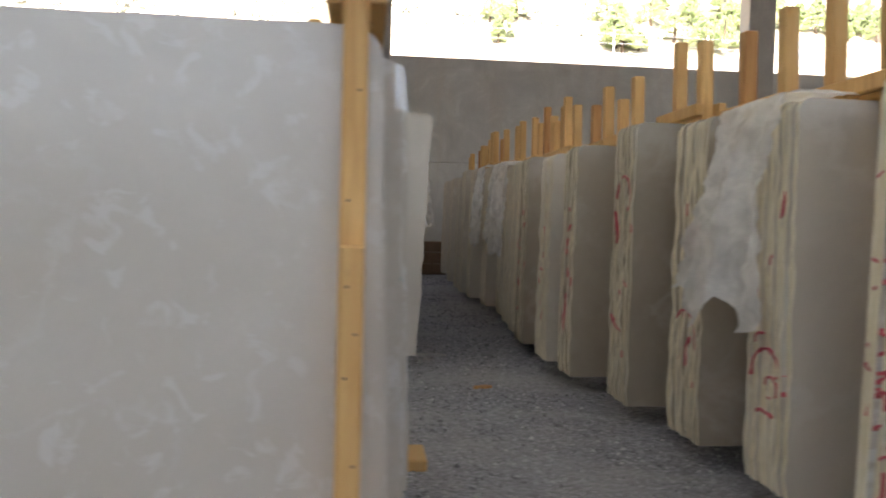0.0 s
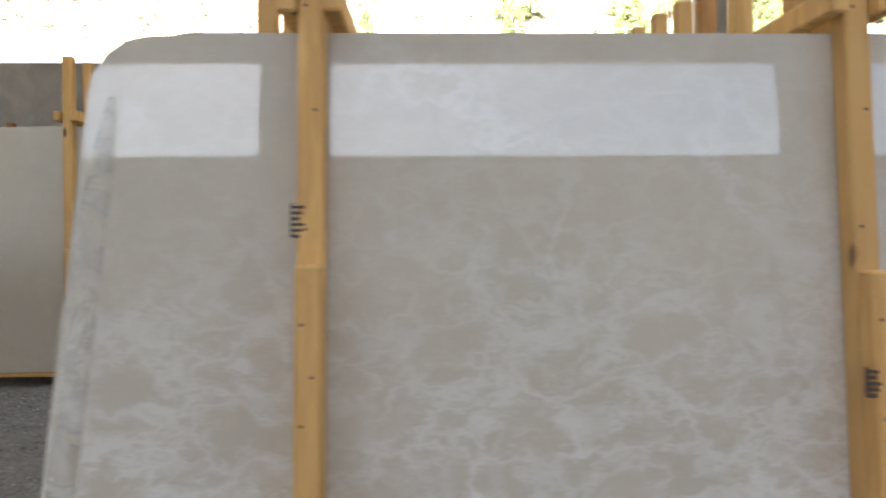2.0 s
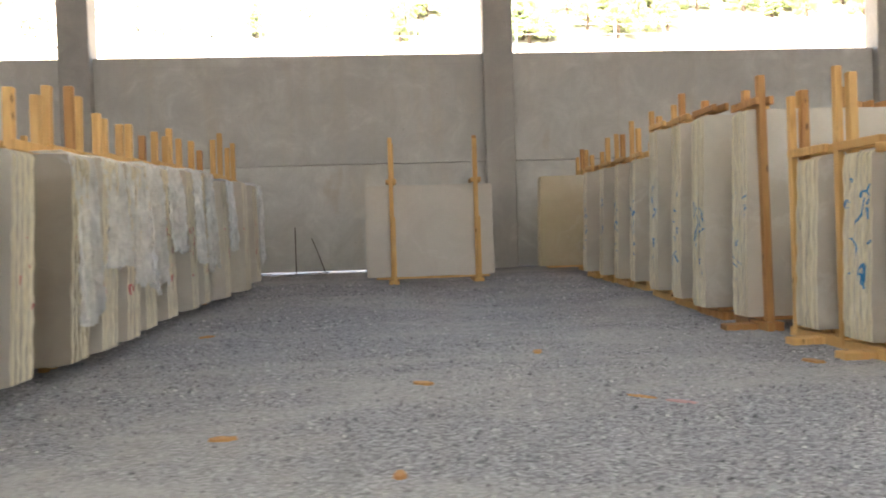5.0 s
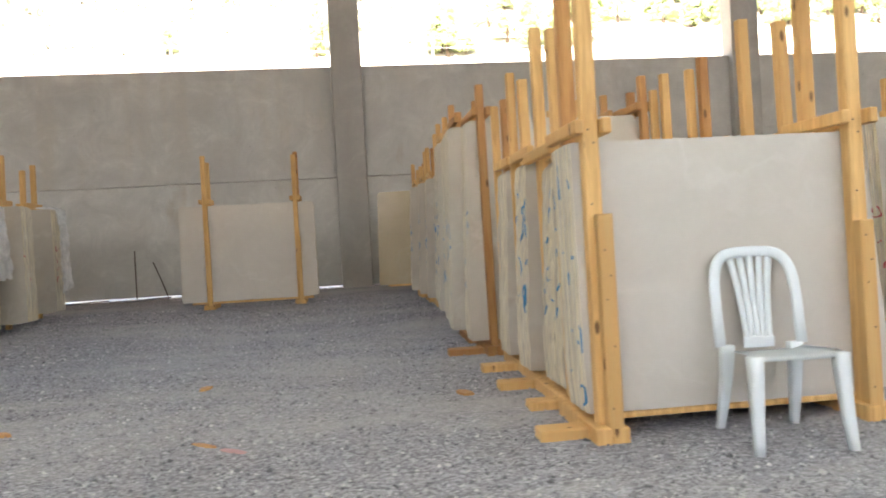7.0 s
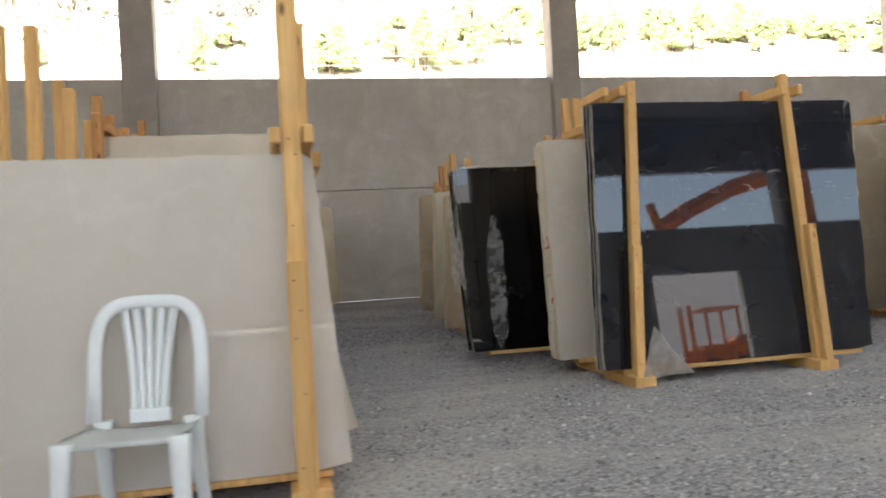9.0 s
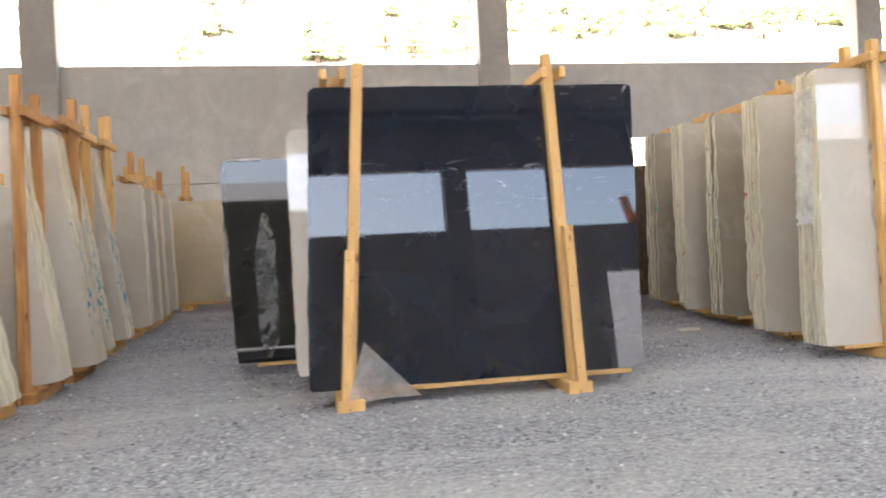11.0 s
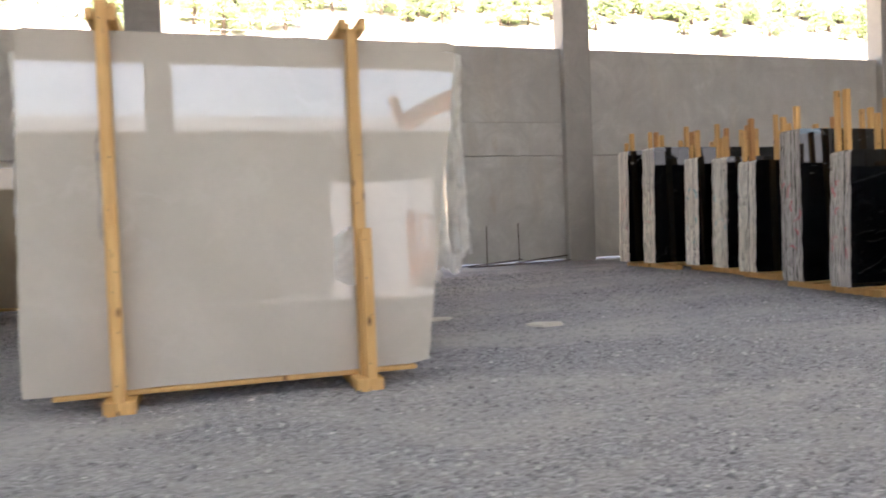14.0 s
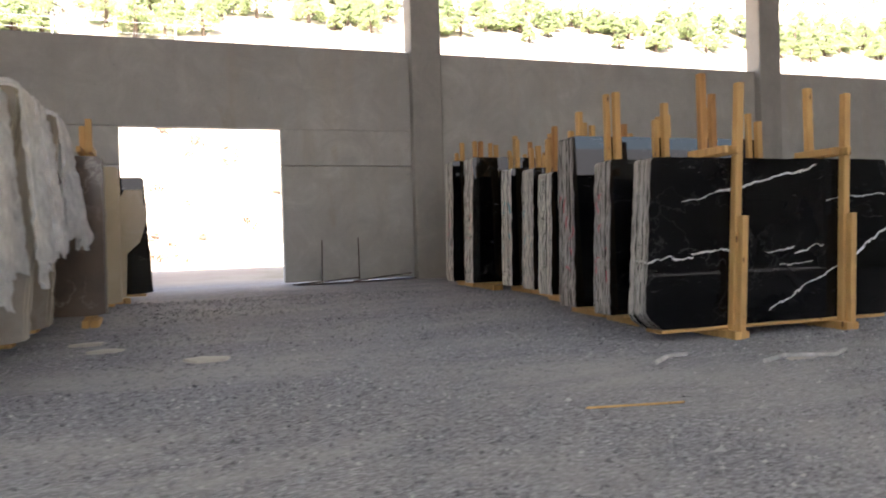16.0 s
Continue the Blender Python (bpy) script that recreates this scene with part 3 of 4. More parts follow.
def marks(parent, x, y0, y1, z0, z1, side, seed, mat, n=9, arcs=1, lean=0.0, slope=0.0):
    """Hand-sprayed strokes on the end faces of a bundle that cannot be read: short bars, hooks and an arc."""
    rnd = random.Random(seed)
    k = math.tan(radians(lean))

    def ribbon(pts, w):
        bm = bmesh.new()
        xo = x + side * rnd.uniform(0.001, 0.003)
        cols = []
        for i, p in enumerate(pts):
            a, b = pts[max(i - 1, 0)], pts[min(i + 1, len(pts) - 1)]
            ln = math.hypot(b[0] - a[0], b[1] - a[1]) or 1e-3
            ny, nz = -(b[1] - a[1]) / ln * w / 2, (b[0] - a[0]) / ln * w / 2
            cols.append([bm.verts.new((xo + slope * (p[1] - 0.11) - side * d, p[0] + sg * ny + (p[1] - 0.11) * k, p[1] + sg * nz)) for d, sg in ((0, 1), (0, -1), (0.02, -1), (0.02, 1))])
        for a, b in zip(cols, cols[1:]):
            for q in range(4):
                bm.faces.new((a[q], a[(q + 1) % 4], b[(q + 1) % 4], b[q]))
        bm.faces.new(cols[0])
        bm.faces.new(cols[-1][::-1])
        bmesh.ops.recalc_face_normals(bm, faces=bm.faces)
        part("paint_mark", bm, mat, parent)

    for i in range(n):
        z = z0 + (z1 - z0) * (i + rnd.random() * 0.6) / n
        pts = [(rnd.uniform(y0 + 0.02, y1 - 0.04), z)]
        a = rnd.choice((0.2, 1.57, 1.4, 1.8, 2.6, -0.4))
        turn = rnd.uniform(-0.75, 0.75)
        step = rnd.uniform(0.014, 0.032)
        for _ in range(rnd.choice((2, 3, 4, 6, 8))):
            p = pts[-1]
            q = (min(max(p[0] + step * math.cos(a), y0), y1), p[1] + step * math.sin(a))
            if math.hypot(q[0] - p[0], q[1] - p[1]) > 0.006:
                pts.append(q)
            a += turn + rnd.uniform(-0.3, 0.3)
            if rnd.random() < 0.15:
                turn = -turn
        if len(pts) > 1:
            ribbon(pts, rnd.uniform(0.006, 0.0115) * (1.0 if mat is RED_PAINT else 1.35))
    for i in range(arcs):
        cz, r = rnd.uniform(z0, z1), (y1 - y0) * 0.4
        ribbon([((y0 + y1) / 2 + r * math.cos(t), cz + 1.3 * r * math.sin(t)) for t in (0.2, 0.7, 1.2, 1.7, 2.2, 2.7, 3.2)], 0.010)


def face_film(bd, xa, xb, z0, z1, seed, mat, back=0.0, slope=0.0):
    """A crumpled strip of film clinging to the front slab."""
    b, _, _, zt, depth, k = bd
    bm = bmesh.new()
    nu, nv = 8, 40
    rows = []
    for j in range(nv + 1):
        z = z0 + (z1 - z0) * j / nv
        row = []
        for i in range(nu + 1):
            u = i / nu
            w = noise.noise((u * 3 + seed, z * 9, seed * 0.31))
            draw = 0.25 + 0.75 * ease(0, 0.14, j / nv) * ease(0, 0.2, 1 - j / nv)
            x = (xa + xb) / 2 + (xb - xa) * (u - 0.5) * draw + slope * (z - 0.11) + 0.025 * noise.noise((z * 5, seed, u))
            row.append(bm.verts.new((x, (z - 0.11) * k + back - 0.012 - 0.012 * w - 0.006 * math.sin(u * math.pi), z)))
        rows.append(row)
    for a, c in zip(rows, rows[1:]):
        for i in range(nu):
            bm.faces.new((a[i], a[i + 1], c[i + 1], c[i]))
    smooth(part("plastic_film", bm, mat, b, "crumpled clear film clinging to the slab"))


COUNT = [0]
SLOPES = {}


def bundle(x0, x1, y, top, n=9, face=None, edge=None, lean=3.0, xt0=None, xt1=None, label="", group="slab bundles", posts=(0.2, 0.8), post_top=None,
           rough=0.010, wob=0.012, pitch=0.0214, jitter=0.35, splice=(1, 1), post_w=0.085, front_post=True, foot=True, round_l=0.05, round_r=0.05, bottom=0.11, board=True, wood=None, tilt=(0.0, 0.0), plank_out=0.0, step_in=0.0, bars=True, chip_l=0.0, nailed=False):
    """A strapped bundle of slabs between timber posts. x0..x1: base; xt0..xt1: top; y: front face at the base."""
    face, edge = face or CREAM, edge or EDGE_CREAM
    COUNT[0] += 1
    s = COUNT[0]
    rnd = random.Random(s * 13 + 5)
    gz = ground_z((x0 + x1) / 2, y)
    b = thing("slab_bundle", ((x0 + x1) / 2, y, gz), label, "stone slabs", group)
    cx = (x0 + x1) / 2
    xa, xb = x0 - cx, x1 - cx
    ta = (xt0 if xt0 is not None else x0) - cx
    tb = (xt1 if xt1 is not None else x1) - cx
    h = top - gz - bottom
    SLOPES[b.name] = ((ta - xa) / (h - round_l - 0.04), (tb - xb) / (h - round_r - 0.02))
    depth = n * pitch
    for i in range(n):
        dl, dr, dt = (rnd.uniform(-wob, wob) for _ in range(3)) if i else (0, 0, 0)
        if step_in and i < 2:
            dl = step_in
        bm = slab_mesh(xa + dl, xb + dr, ta + dl + rnd.uniform(-wob, wob) * jitter, tb + dr, h + dt * 0.7, lean, rough, s * 100 + i, 0.02, round_l, round_r, chip_l * rnd.uniform(0.7, 1.1))
        bmesh.ops.translate(bm, verts=bm.verts, vec=(0, i * pitch, bottom))
        part("slab", bm, [face, edge], b)
    k = math.tan(radians(lean))
    pt = (post_top if post_top is not None else top + 0.45) - gz
    w = wood or WOOD
    for j, f in enumerate(posts):
        px = xa + (xb - xa) * f
        hw = post_w / 2
        up = pt + rnd.uniform(-0.08, 0.08)
        if front_post:
            bar = timber(b, "post", px - hw * 0.8, px + hw * 0.8, -0.075 - bottom * k, -0.006 - bottom * k, 0.02, up, lean, w, tilt[j % len(tilt)])
            if nailed:
                nails(bar, px, -0.075 - bottom * k, (1.12, 1.41, h + bottom + 0.05), lean, tilt[j % len(tilt)])
            if splice[j % len(splice)]:
                q = px + hw * 0.5 * splice[j % len(splice)]
                bar = timber(b, "splice_board", q - hw * 0.75, q + hw * 0.75, -0.138 - bottom * k, -0.078 - bottom * k, 0.02, 1.0 + rnd.uniform(-0.05, 0.08), lean, w, tilt[j % len(tilt)])
                if nailed:
                    nails(bar, q, -0.138 - bottom * k, (0.16, 0.45, 0.67, 0.78, 0.9), lean, tilt[j % len(tilt)])
        yb = depth + 0.01
        timber(b, "post", px - hw * 0.8 + 0.02, px + hw * 0.8 + 0.02, yb, yb + 0.065, 0.02, up + rnd.uniform(-0.1, 0.15), lean * 0.6, WOOD_DARK if (s + j) % 3 == 0 else w)
        if not front_post:
            timber(b, "post", px - hw * 1.9, px - hw * 0.5, yb + 0.07, yb + 0.125, 0.02, up + rnd.uniform(-0.2, 0.1), lean * 0.6, w)
        zt = h + bottom + 0.025
        if bars:
            timber(b, "cross_bar", px + hw * 0.85, px + hw * 0.85 + 0.045, -0.13 + zt * k, depth + 0.16 + zt * k, zt, zt + 0.075, 0, w)
        if bars:
            timber(b, "cross_bar", px - hw * 0.85 - 0.045, px - hw * 0.85, -0.11 + zt * k, depth + 0.12 + zt * k, zt + 0.004, zt + 0.07, 0, w)
        if foot:
            timber(b, "base_beam", px - 0.075, px - 0.005, -0.16, depth + 0.2, -0.02, bottom - 0.035, 0, w)
            timber(b, "base_beam", px + 0.005, px + 0.09, -0.14, depth + 0.18, -0.02, bottom - 0.04, 0, w)
    if board:
        timber(b, "bottom_board", xa + 0.15, xb - 0.08, 0.0, depth * 0.9, bottom - 0.034, bottom - 0.004, 0, w)
    if plank_out:
        timber(b, "base_plank", xa - plank_out, xa + 0.1, -0.02, 0.12, -0.01, bottom - 0.06, 0, w)
    return b, xa, xb, h + bottom, depth, k


def seat_film(bd, side, drop, seed, **kw):
    b, xa, xb, zt, depth, k = bd
    hang_film(b, xb if side > 0 else xa, -0.05 + zt * k, depth + 0.1 + zt * k, zt, drop, side, seed, **kw)


def end_marks(bd, side, z0, z1, seed, mat, **kw):
    b, xa, xb, zt, depth, k = bd
    marks(b, (xb if side > 0 else xa) + side * 0.004, 0.016, depth - 0.015, z0, z1, side, seed, mat, lean=math.degrees(math.atan(k)), slope=SLOPES[b.name][0 if side < 0 else 1], **kw)


BEIGE_LABEL = "bundle of polished cream marble slabs between pine posts"
# row A
bundle(-3.4, -0.82, 2.64, 1.60, 15, CREAM_PATCHY, lean=3.5, label="bundle of pale patchy cream marble slabs between pine posts", posts=(0.15, 0.96), splice=(1, 0.1), post_top=2.1, wob=0.02, xt1=-0.86, round_r=0.08, rough=0.006, nailed=True)
A2 = bundle(-3.3, -0.75, 3.16, 1.62, 18, CREAM, lean=3.0, label="bundle of cream marble slabs with yellowish raw ends", posts=(0.15, 0.9), post_top=2.0, wob=0.03, front_post=False, xt1=-0.78)
end_marks(A2, 1, 0.55, 1.15, 9, TEAL_PAINT, n=12, arcs=0)
bundle(-3.0, -0.5, 5.97, 1.83, 9, CREAM_PALE, lean=0.8, label=BEIGE_LABEL, posts=(0.15, 0.83), post_top=2.3, splice=(1, 1), xt1=-0.42)
for i, (y, tp, f) in enumerate(((7.0, 1.62, CREAM), (7.75, 1.6, CREAM_PALE), (8.6, 1.62, CREAM), (9.5, 1.65, CREAM_PALE), (10.5, 1.7, CREAM), (11.7, 1.7, CREAM))):
    bd = bundle(-2.9, -0.48 - 0.05 * (i % 2), y, tp, 8, f, lean=2.5, label=BEIGE_LABEL, posts=(0.2, 0.85), post_top=tp + 0.5, wood=WOOD_DARK if i % 2 else WOOD, xt1=-0.55)
    if i == 0:
        seat_film(bd, 1, 0.6, 15, flare=0.3, mat=FILM_MID)

# row B
B1 = bundle(0.53, 3.195, 2.38, 1.62, 13, CREAM_WISPY, lean=5.5, rough=0.003, label="bundle of polished cream marble slabs with cloudy white veins", posts=(0.268, 0.778), post_top=2.2, xt0=0.655, xt1=3.265, round_l=0.16, round_r=0.06, wob=0.012, post_w=0.08, splice=(0.1, 0.1), step_in=0.105, nailed=True)
for q in range(5):
    za, sl = 0.3 + 0.21 * q, SLOPES[B1[0].name][0]
    marks(B1[0], B1[1] - 0.004, 0.07, 0.27, za, za + 0.2, -1, 11 + q, RED_PAINT, n=4, arcs=1 if q in (1, 4) else 0, lean=5.5, slope=sl)
    marks(B1[0], B1[1] + 0.101, 0.012, 0.056, za, za + 0.2, -1, 21 + q, RED_PAINT, n=2, arcs=0, lean=5.5, slope=sl)
face_film(B1, -1.315, -1.225, 0.15, 1.46, 3, FILM_THIN, 0.042, SLOPES[B1[0].name][0])
face_film(B1, 1.2, 1.29, 0.3, 1.38, 8, FILM_THIN)
face_film(B1, 0.99, 1.13, 1.36, 1.49, 5, FILM_THIN)
face_film(B1, 1.12, 1.24, 1.38, 1.42, 6, FILM_THIN)
kb = math.tan(radians(5.5))
for px, z, out, n in ((-0.665, 1.10, 0.075, 6), (-0.655, 0.30, 0.138, 9), (-0.68, 0.26, 0.138, 4), (0.69, 0.72, 0.138, 5), (0.71, 0.30, 0.138, 6)):
    bm = bmesh.new()
    comb = [(0.0, 0.0)]
    for q in range(n):
        w = 0.022 + 0.006 * (q % 3)
        comb += [(w, q * 0.014), (w, q * 0.014 + 0.007), (0.003, q * 0.014 + 0.007), (0.003, q * 0.014 + 0.014)]
    comb += [(0.0, n * 0.014)]
    lay = [[bm.verts.new((px + u, -out - 0.11 * kb + (z + w) * kb + d, z + w)) for u, w in comb] for d in (-0.0015, 0.01)]
    bm.faces.new(lay[0])
    for q in range(len(comb)):
        r = (q + 1) % len(comb)
        bm.faces.new((lay[0][q], lay[1][q], lay[1][r], lay[0][r]))
    part("ink_stamp", bm, STEEL, B1[0], "small smudged black ink stamp")
B_ROWS = ((3.16, 1.55, 10, 0.62, 2.95), (3.80, 1.57, 11, 0.58, 2.98), (4.51, 1.63, 10, 0.51, 3.0), (5.28, 1.58, 8, 0.41, 2.98), (5.82, 1.57, 9, 0.39, 3.0),
          (6.65, 1.62, 10, 0.40, 3.02), (7.2, 1.64, 10, 0.45, 3.04), (7.75, 1.64, 10, 0.5, 3.05), (8.44, 1.70, 10, 0.55, 3.0), (9.16, 1.72, 10, 0.5, 3.0), (9.9, 1.75, 9, 0.43, 3.06),
          (10.5, 1.77, 9, 0.4, 3.06), (11.05, 1.70, 9, 0.4, 3.2), (11.85, 1.74, 9, 0.4, 3.31), (13.0, 1.75, 8, 0.42, 3.26))
for i, (y, tp, n, a, c) in enumerate(B_ROWS):
    # most of the nearer bundles take the beige darkened for shade
    bd = bundle(a, c, y, tp, n + 5, CREAM_MATT if i > 5 or i % 4 == 0 else SHADED_GREY_BEIGE, lean=3.0, label="bundle of dusty beige marble slabs hung with torn film", posts=(0.16, 0.86), post_top=tp + 0.5, wob=0.010, rough=0.013, foot=False, board=False, splice=(0, 0),
                xt0=a + 0.04, xt1=c + (0.04 if i < 8 else -0.04))
    if i < 6:
        end_marks(bd, -1, 0.35, 1.2, 30 + i, RED_PAINT, n=9, arcs=1 if i < 3 else 0)
    if i in (0, 7, 8, 9):
        seat_film(bd, -1, 0.78 if i == 0 else 0.85, 41 + i, flare=0.30 if i == 0 else 0.12, mat=FILM_MID)
    if 5 <= i <= 12 or i == 14:
        seat_film(bd, 1, 0.9 + 0.15 * (i % 3), 61 + i, flare=0.07, mat=FILM_MID, rag=0.45)
    if i >= 4:
        end_marks(bd, 1, 0.5, 1.1, 80 + i, RED_PAINT, n=4, arcs=0)

# small bundle near the back wall
bundle(4.93, 6.98, 13.35, 1.70, 7, CREAM_PALE, lean=0.5, label="low bundle of cream marble slabs between tall pine posts", posts=(0.205, 0.865), post_top=2.5, xt0=4.95, xt1=6.97)

# row C
C1 = bundle(8.62, 10.22, 4.93, 1.425, 15, CREAM_PALE, lean=0.8, label="bundle of pale polished marble slabs between tall pine posts", posts=(0.042, 0.886), post_top=2.45, xt0=8.605, xt1=10.12, post_w=0.1, splice=(1.1, -0.4), wob=0.012, round_l=0.02, rough=0.004, plank_out=0.24, nailed=True)
end_marks(C1, -1, 0.2, 1.35, 101, BLUE_PAINT, n=14, arcs=0)
C_ROWS = ((5.57, 1.41, 19, 8.68, 10.3), (6.2, 1.47, 16, 8.63, 10.3), (6.9, 1.48, 15, 8.64, 10.3), (7.79, 2.0, 13, 8.50, 10.36), (8.6, 2.07, 14, 8.45, 10.4), (9.36, 2.09, 12, 8.50, 10.3),
          (10.14, 2.12, 13, 8.52, 10.3), (11.25, 1.86, 9, 8.60, 10.3), (11.77, 1.84, 9, 8.53, 10.32), (12.37, 1.83, 9, 8.48, 10.3), (13.1, 1.83, 9, 8.42, 10.3))
for i, (y, tp, n, a, c) in enumerate(C_ROWS):
    tall = 3 <= i <= 6
    bd = bundle(a, c, y, tp, n, CREAM_MATT, lean=2.5, label="tall bundle of cream marble slabs between pine posts" if tall else BEIGE_LABEL, posts=((0.03, 0.08, 0.08)[i] if i < 3 else 0.1, 0.88), post_top=tp + (0.3 if tall else 0.75 - 0.04 * i),
                wob=0.008, rough=0.014, xt0=a + 0.06, xt1=c - (0.28 if i < 7 else 0.05), splice=(0, 0), wood=WOOD_DARK if i in (3, 4) else WOOD, plank_out=0.2 if i < 4 else 0.0, front_post=i in (0, 3))
    if i != 2:
        end_marks(bd, -1, 0.45, 1.3, 110 + i, BLUE_PAINT, n=13 if i < 5 else 7, arcs=1 if i in (2, 4, 7) else 0)
    if i in (4, 5, 6):
        end_marks(bd, 1, 0.3, 1.25, 130 + i, TEAL_PAINT if i % 2 else BLUE_PAINT, n=22, arcs=0)
bundle(7.98, 10.9, 14.6, 1.87, 12, CREAM_YELLOW, lean=2.5, label="bundle of honey-coloured marble slabs between pine posts", posts=(0.3, 0.77), post_top=2.35, xt0=8.03, xt1=10.86, front_post=False)

# row D
D1 = bundle(12.11, 14.26, 6.66, 2.0, 8, BLUE_BLACK, EDGE_DARK, lean=5.6, label="bundle of glossy black marble slabs between leaning pine posts", posts=(0.105, 0.77), post_top=2.22, xt0=12.2, xt1=14.34, round_l=0.03, round_r=0.035, wob=0.02, rough=0.009, splice=(-1, 1), tilt=(0.075, -0.012), nailed=True)
seat_film(D1, 1, 0.5, 155, flare=0.05, over=0.12, mat=FILM_THIN)
bm = bmesh.new()
grid = []
for j in range(13):
    v = j / 12
    row = []
    for i in range(13):
        u = (i / 12) * (1 - v)
        x, z = -0.87 + 0.46 * u + 0.12 * v, 0.05 + 0.36 * v
        w = noise.noise((x * 9, z * 9, 4.2))
        row.append(bm.verts.new((x, (z - 0.11) * D1[5] - 0.155 + 0.12 * min(1, u * 1.6) + 0.02 * w, z)))
    grid.append(row)
for a, c in zip(grid, grid[1:]):
    for i in range(12):
        bm.faces.new((a[i], a[i + 1], c[i + 1], c[i]))
bmesh.ops.remove_doubles(bm, verts=bm.verts, dist=0.0005)
smooth(part("plastic_film", bm, FILM, D1[0], "loose three-cornered flap of clear film at the foot"))
D2 = bundle(12.03, 14.42, 7.3, 1.83, 9, CREAM_PALE, lean=4.0, label="bundle of cream marble slabs with yellowish raw ends", posts=(0.15, 0.8), post_top=2.1, front_post=False, wob=0.016, xt1=14.36)
end_marks(D2, -1, 0.3, 1.4, 151, RED_PAINT, n=5)
seat_film(D2, 1, 1.0, 152, flare=0.06)
D3 = bundle(11.55, 14.75, 8.12, 1.71, 9, BLACK, EDGE_DARK, lean=3.0, label="bundle of black marble slabs streaked with white", posts=(0.3, 0.7), post_top=2.05, xt0=11.48, xt1=14.55, front_post=False, wob=0.03)
face_film(D3, -1.42, -1.27, 0.14, 1.28, 31, FILM_THIN)
seat_film(D3, -1, 1.0, 153, flare=0.05, mat=FILM_THIN)
for i, (y, tp, a, c) in enumerate(((9.95, 1.64, 11.72, 14.9), (10.9, 1.75, 11.8, 14.7), (12.1, 1.82, 11.85, 15.15))):
    bundle(a, c, y, tp, 7, (TAN, CREAM_MATT, TAN)[i], lean=3.0, label=BEIGE_LABEL, posts=(0.12, 0.55), post_top=tp + 0.35, front_post=False, xt0=a + 0.08, xt1=c - 0.02)

# row E
E1 = bundle(15.77, 18.07, 6.9, 2.12, 12, CREAM_WARM, lean=1.4, label="bundle of large polished cream marble slabs between pine posts", posts=(0.215, 0.82), post_top=2.24, xt0=15.82, xt1=18.34, wob=0.016, rough=0.012, splice=(0.5, 1), nailed=True)
face_film(E1, -0.72, -0.66, 0.9, 1.6, 21, FILM_THIN)
face_film(E1, 0.58, 0.78, 0.62, 0.98, 22, FILM_MID)
hang_film(E1[0], E1[1] + 0.05, 0.06, 0.26, E1[3] - 0.14, 1.0, -1, 171, over=0.06, flare=0.02, mat=FILM_MID, rag=0.12)
hang_film(E1[0], E1[2] + 0.26, 0.03, 0.48, E1[3] - 0.08, 1.25, 1, 172, flare=0.08, over=0.1, mat=FILM_THICK, rag=0.5)
hang_film(E1[0], E1[2] + 0.27, 0.36, 0.95, E1[3] - 0.03, 1.45, 1, 175, flare=0.12, over=0.15, mat=FILM_THICK, rag=0.6)
for i, (y, tp, n, a, c) in enumerate(((7.75, 2.1, 12, 15.86, 18.1), (8.85, 2.14, 12, 16.1, 18.15), (9.55, 2.16, 9, 16.1, 18.3), (10.42, 2.18, 13, 16.2, 18.35))):
    bd = bundle(a, c, y, tp, n, SHADED_GREY_BEIGE if i % 2 else CREAM_MATT, EDGE_CREAM, lean=2.5, label="tall bundle of beige marble slabs with rough ends, hung with film", posts=(0.2, 0.8), post_top=tp + 0.08, wob=0.025, rough=0.018, front_post=False, xt0=a + 0.06, xt1=c + (0.27 if i < 2 else 0.12))
    top_x = bd[2] + (0.27 if i < 2 else 0.12)
    hang_film(bd[0], top_x, -0.08, bd[4] + 0.35, bd[3], 1.5 - 0.1 * i, 1, 190 + i, flare=0.12 + 0.05 * i, mat=FILM_THICK, rag=0.7)
    hang_film(bd[0], top_x - 0.02, bd[4] - 0.1, bd[4] + 0.75, bd[3] - 0.06, 1.3 - 0.05 * i, 1, 195 + i, flare=0.16, mat=FILM_THICK, rag=0.7)
    end_marks(bd, -1, 0.6, 1.5, 200 + i, TEAL_PAINT if i % 2 else RED_PAINT, n=5, arcs=0)
bundle(15.8, 18.79, 11.4, 1.9, 8, BROWN, EDGE_CHALK, lean=2.0, label="bundle of brown veined marble slabs", posts=(0.6, 0.95), post_top=2.35, front_post=False, board=False)
bundle(16.0, 18.87, 12.75, 1.92, 6, CREAM_YELLOW, lean=2.0, rough=0.02, label="bundle of honey-coloured marble slabs", posts=(0.2, 0.8), post_top=2.1, front_post=False)
bundle(15.85, 19.2, 14.1, 1.9, 7, BLACK, EDGE_DARK, lean=2.5, label="bundle of dark marble slabs beside the doorway", posts=(0.3, 0.7), post_top=2.0, front_post=False, xt0=15.8, xt1=19.12)

rest = thing("broken_slab", (18.72, 13.86, ground_z(18.7, 13.86)), "broken honey-beige marble slab with a jagged edge leaning on dark slabs", "stone slab")
bm = bmesh.new()
outline = ((-0.55, 0.08), (0.15, 0.08), (0.17, 0.68), (0.34, 0.84), (0.43, 1.12), (0.45, 1.25), (0.41, 1.38), (0.40, 1.57), (0.16, 1.56), (0.11, 1.47), (0.11, 1.86), (-0.5, 1.88))
rings = [[bm.verts.new((x + 0.006 * math.sin(40 * z), z * 0.05 + d, z)) for x, z in outline] for d in (0.0, 0.02)]
bm.faces.new(rings[0])
bm.faces.new(rings[1][::-1])
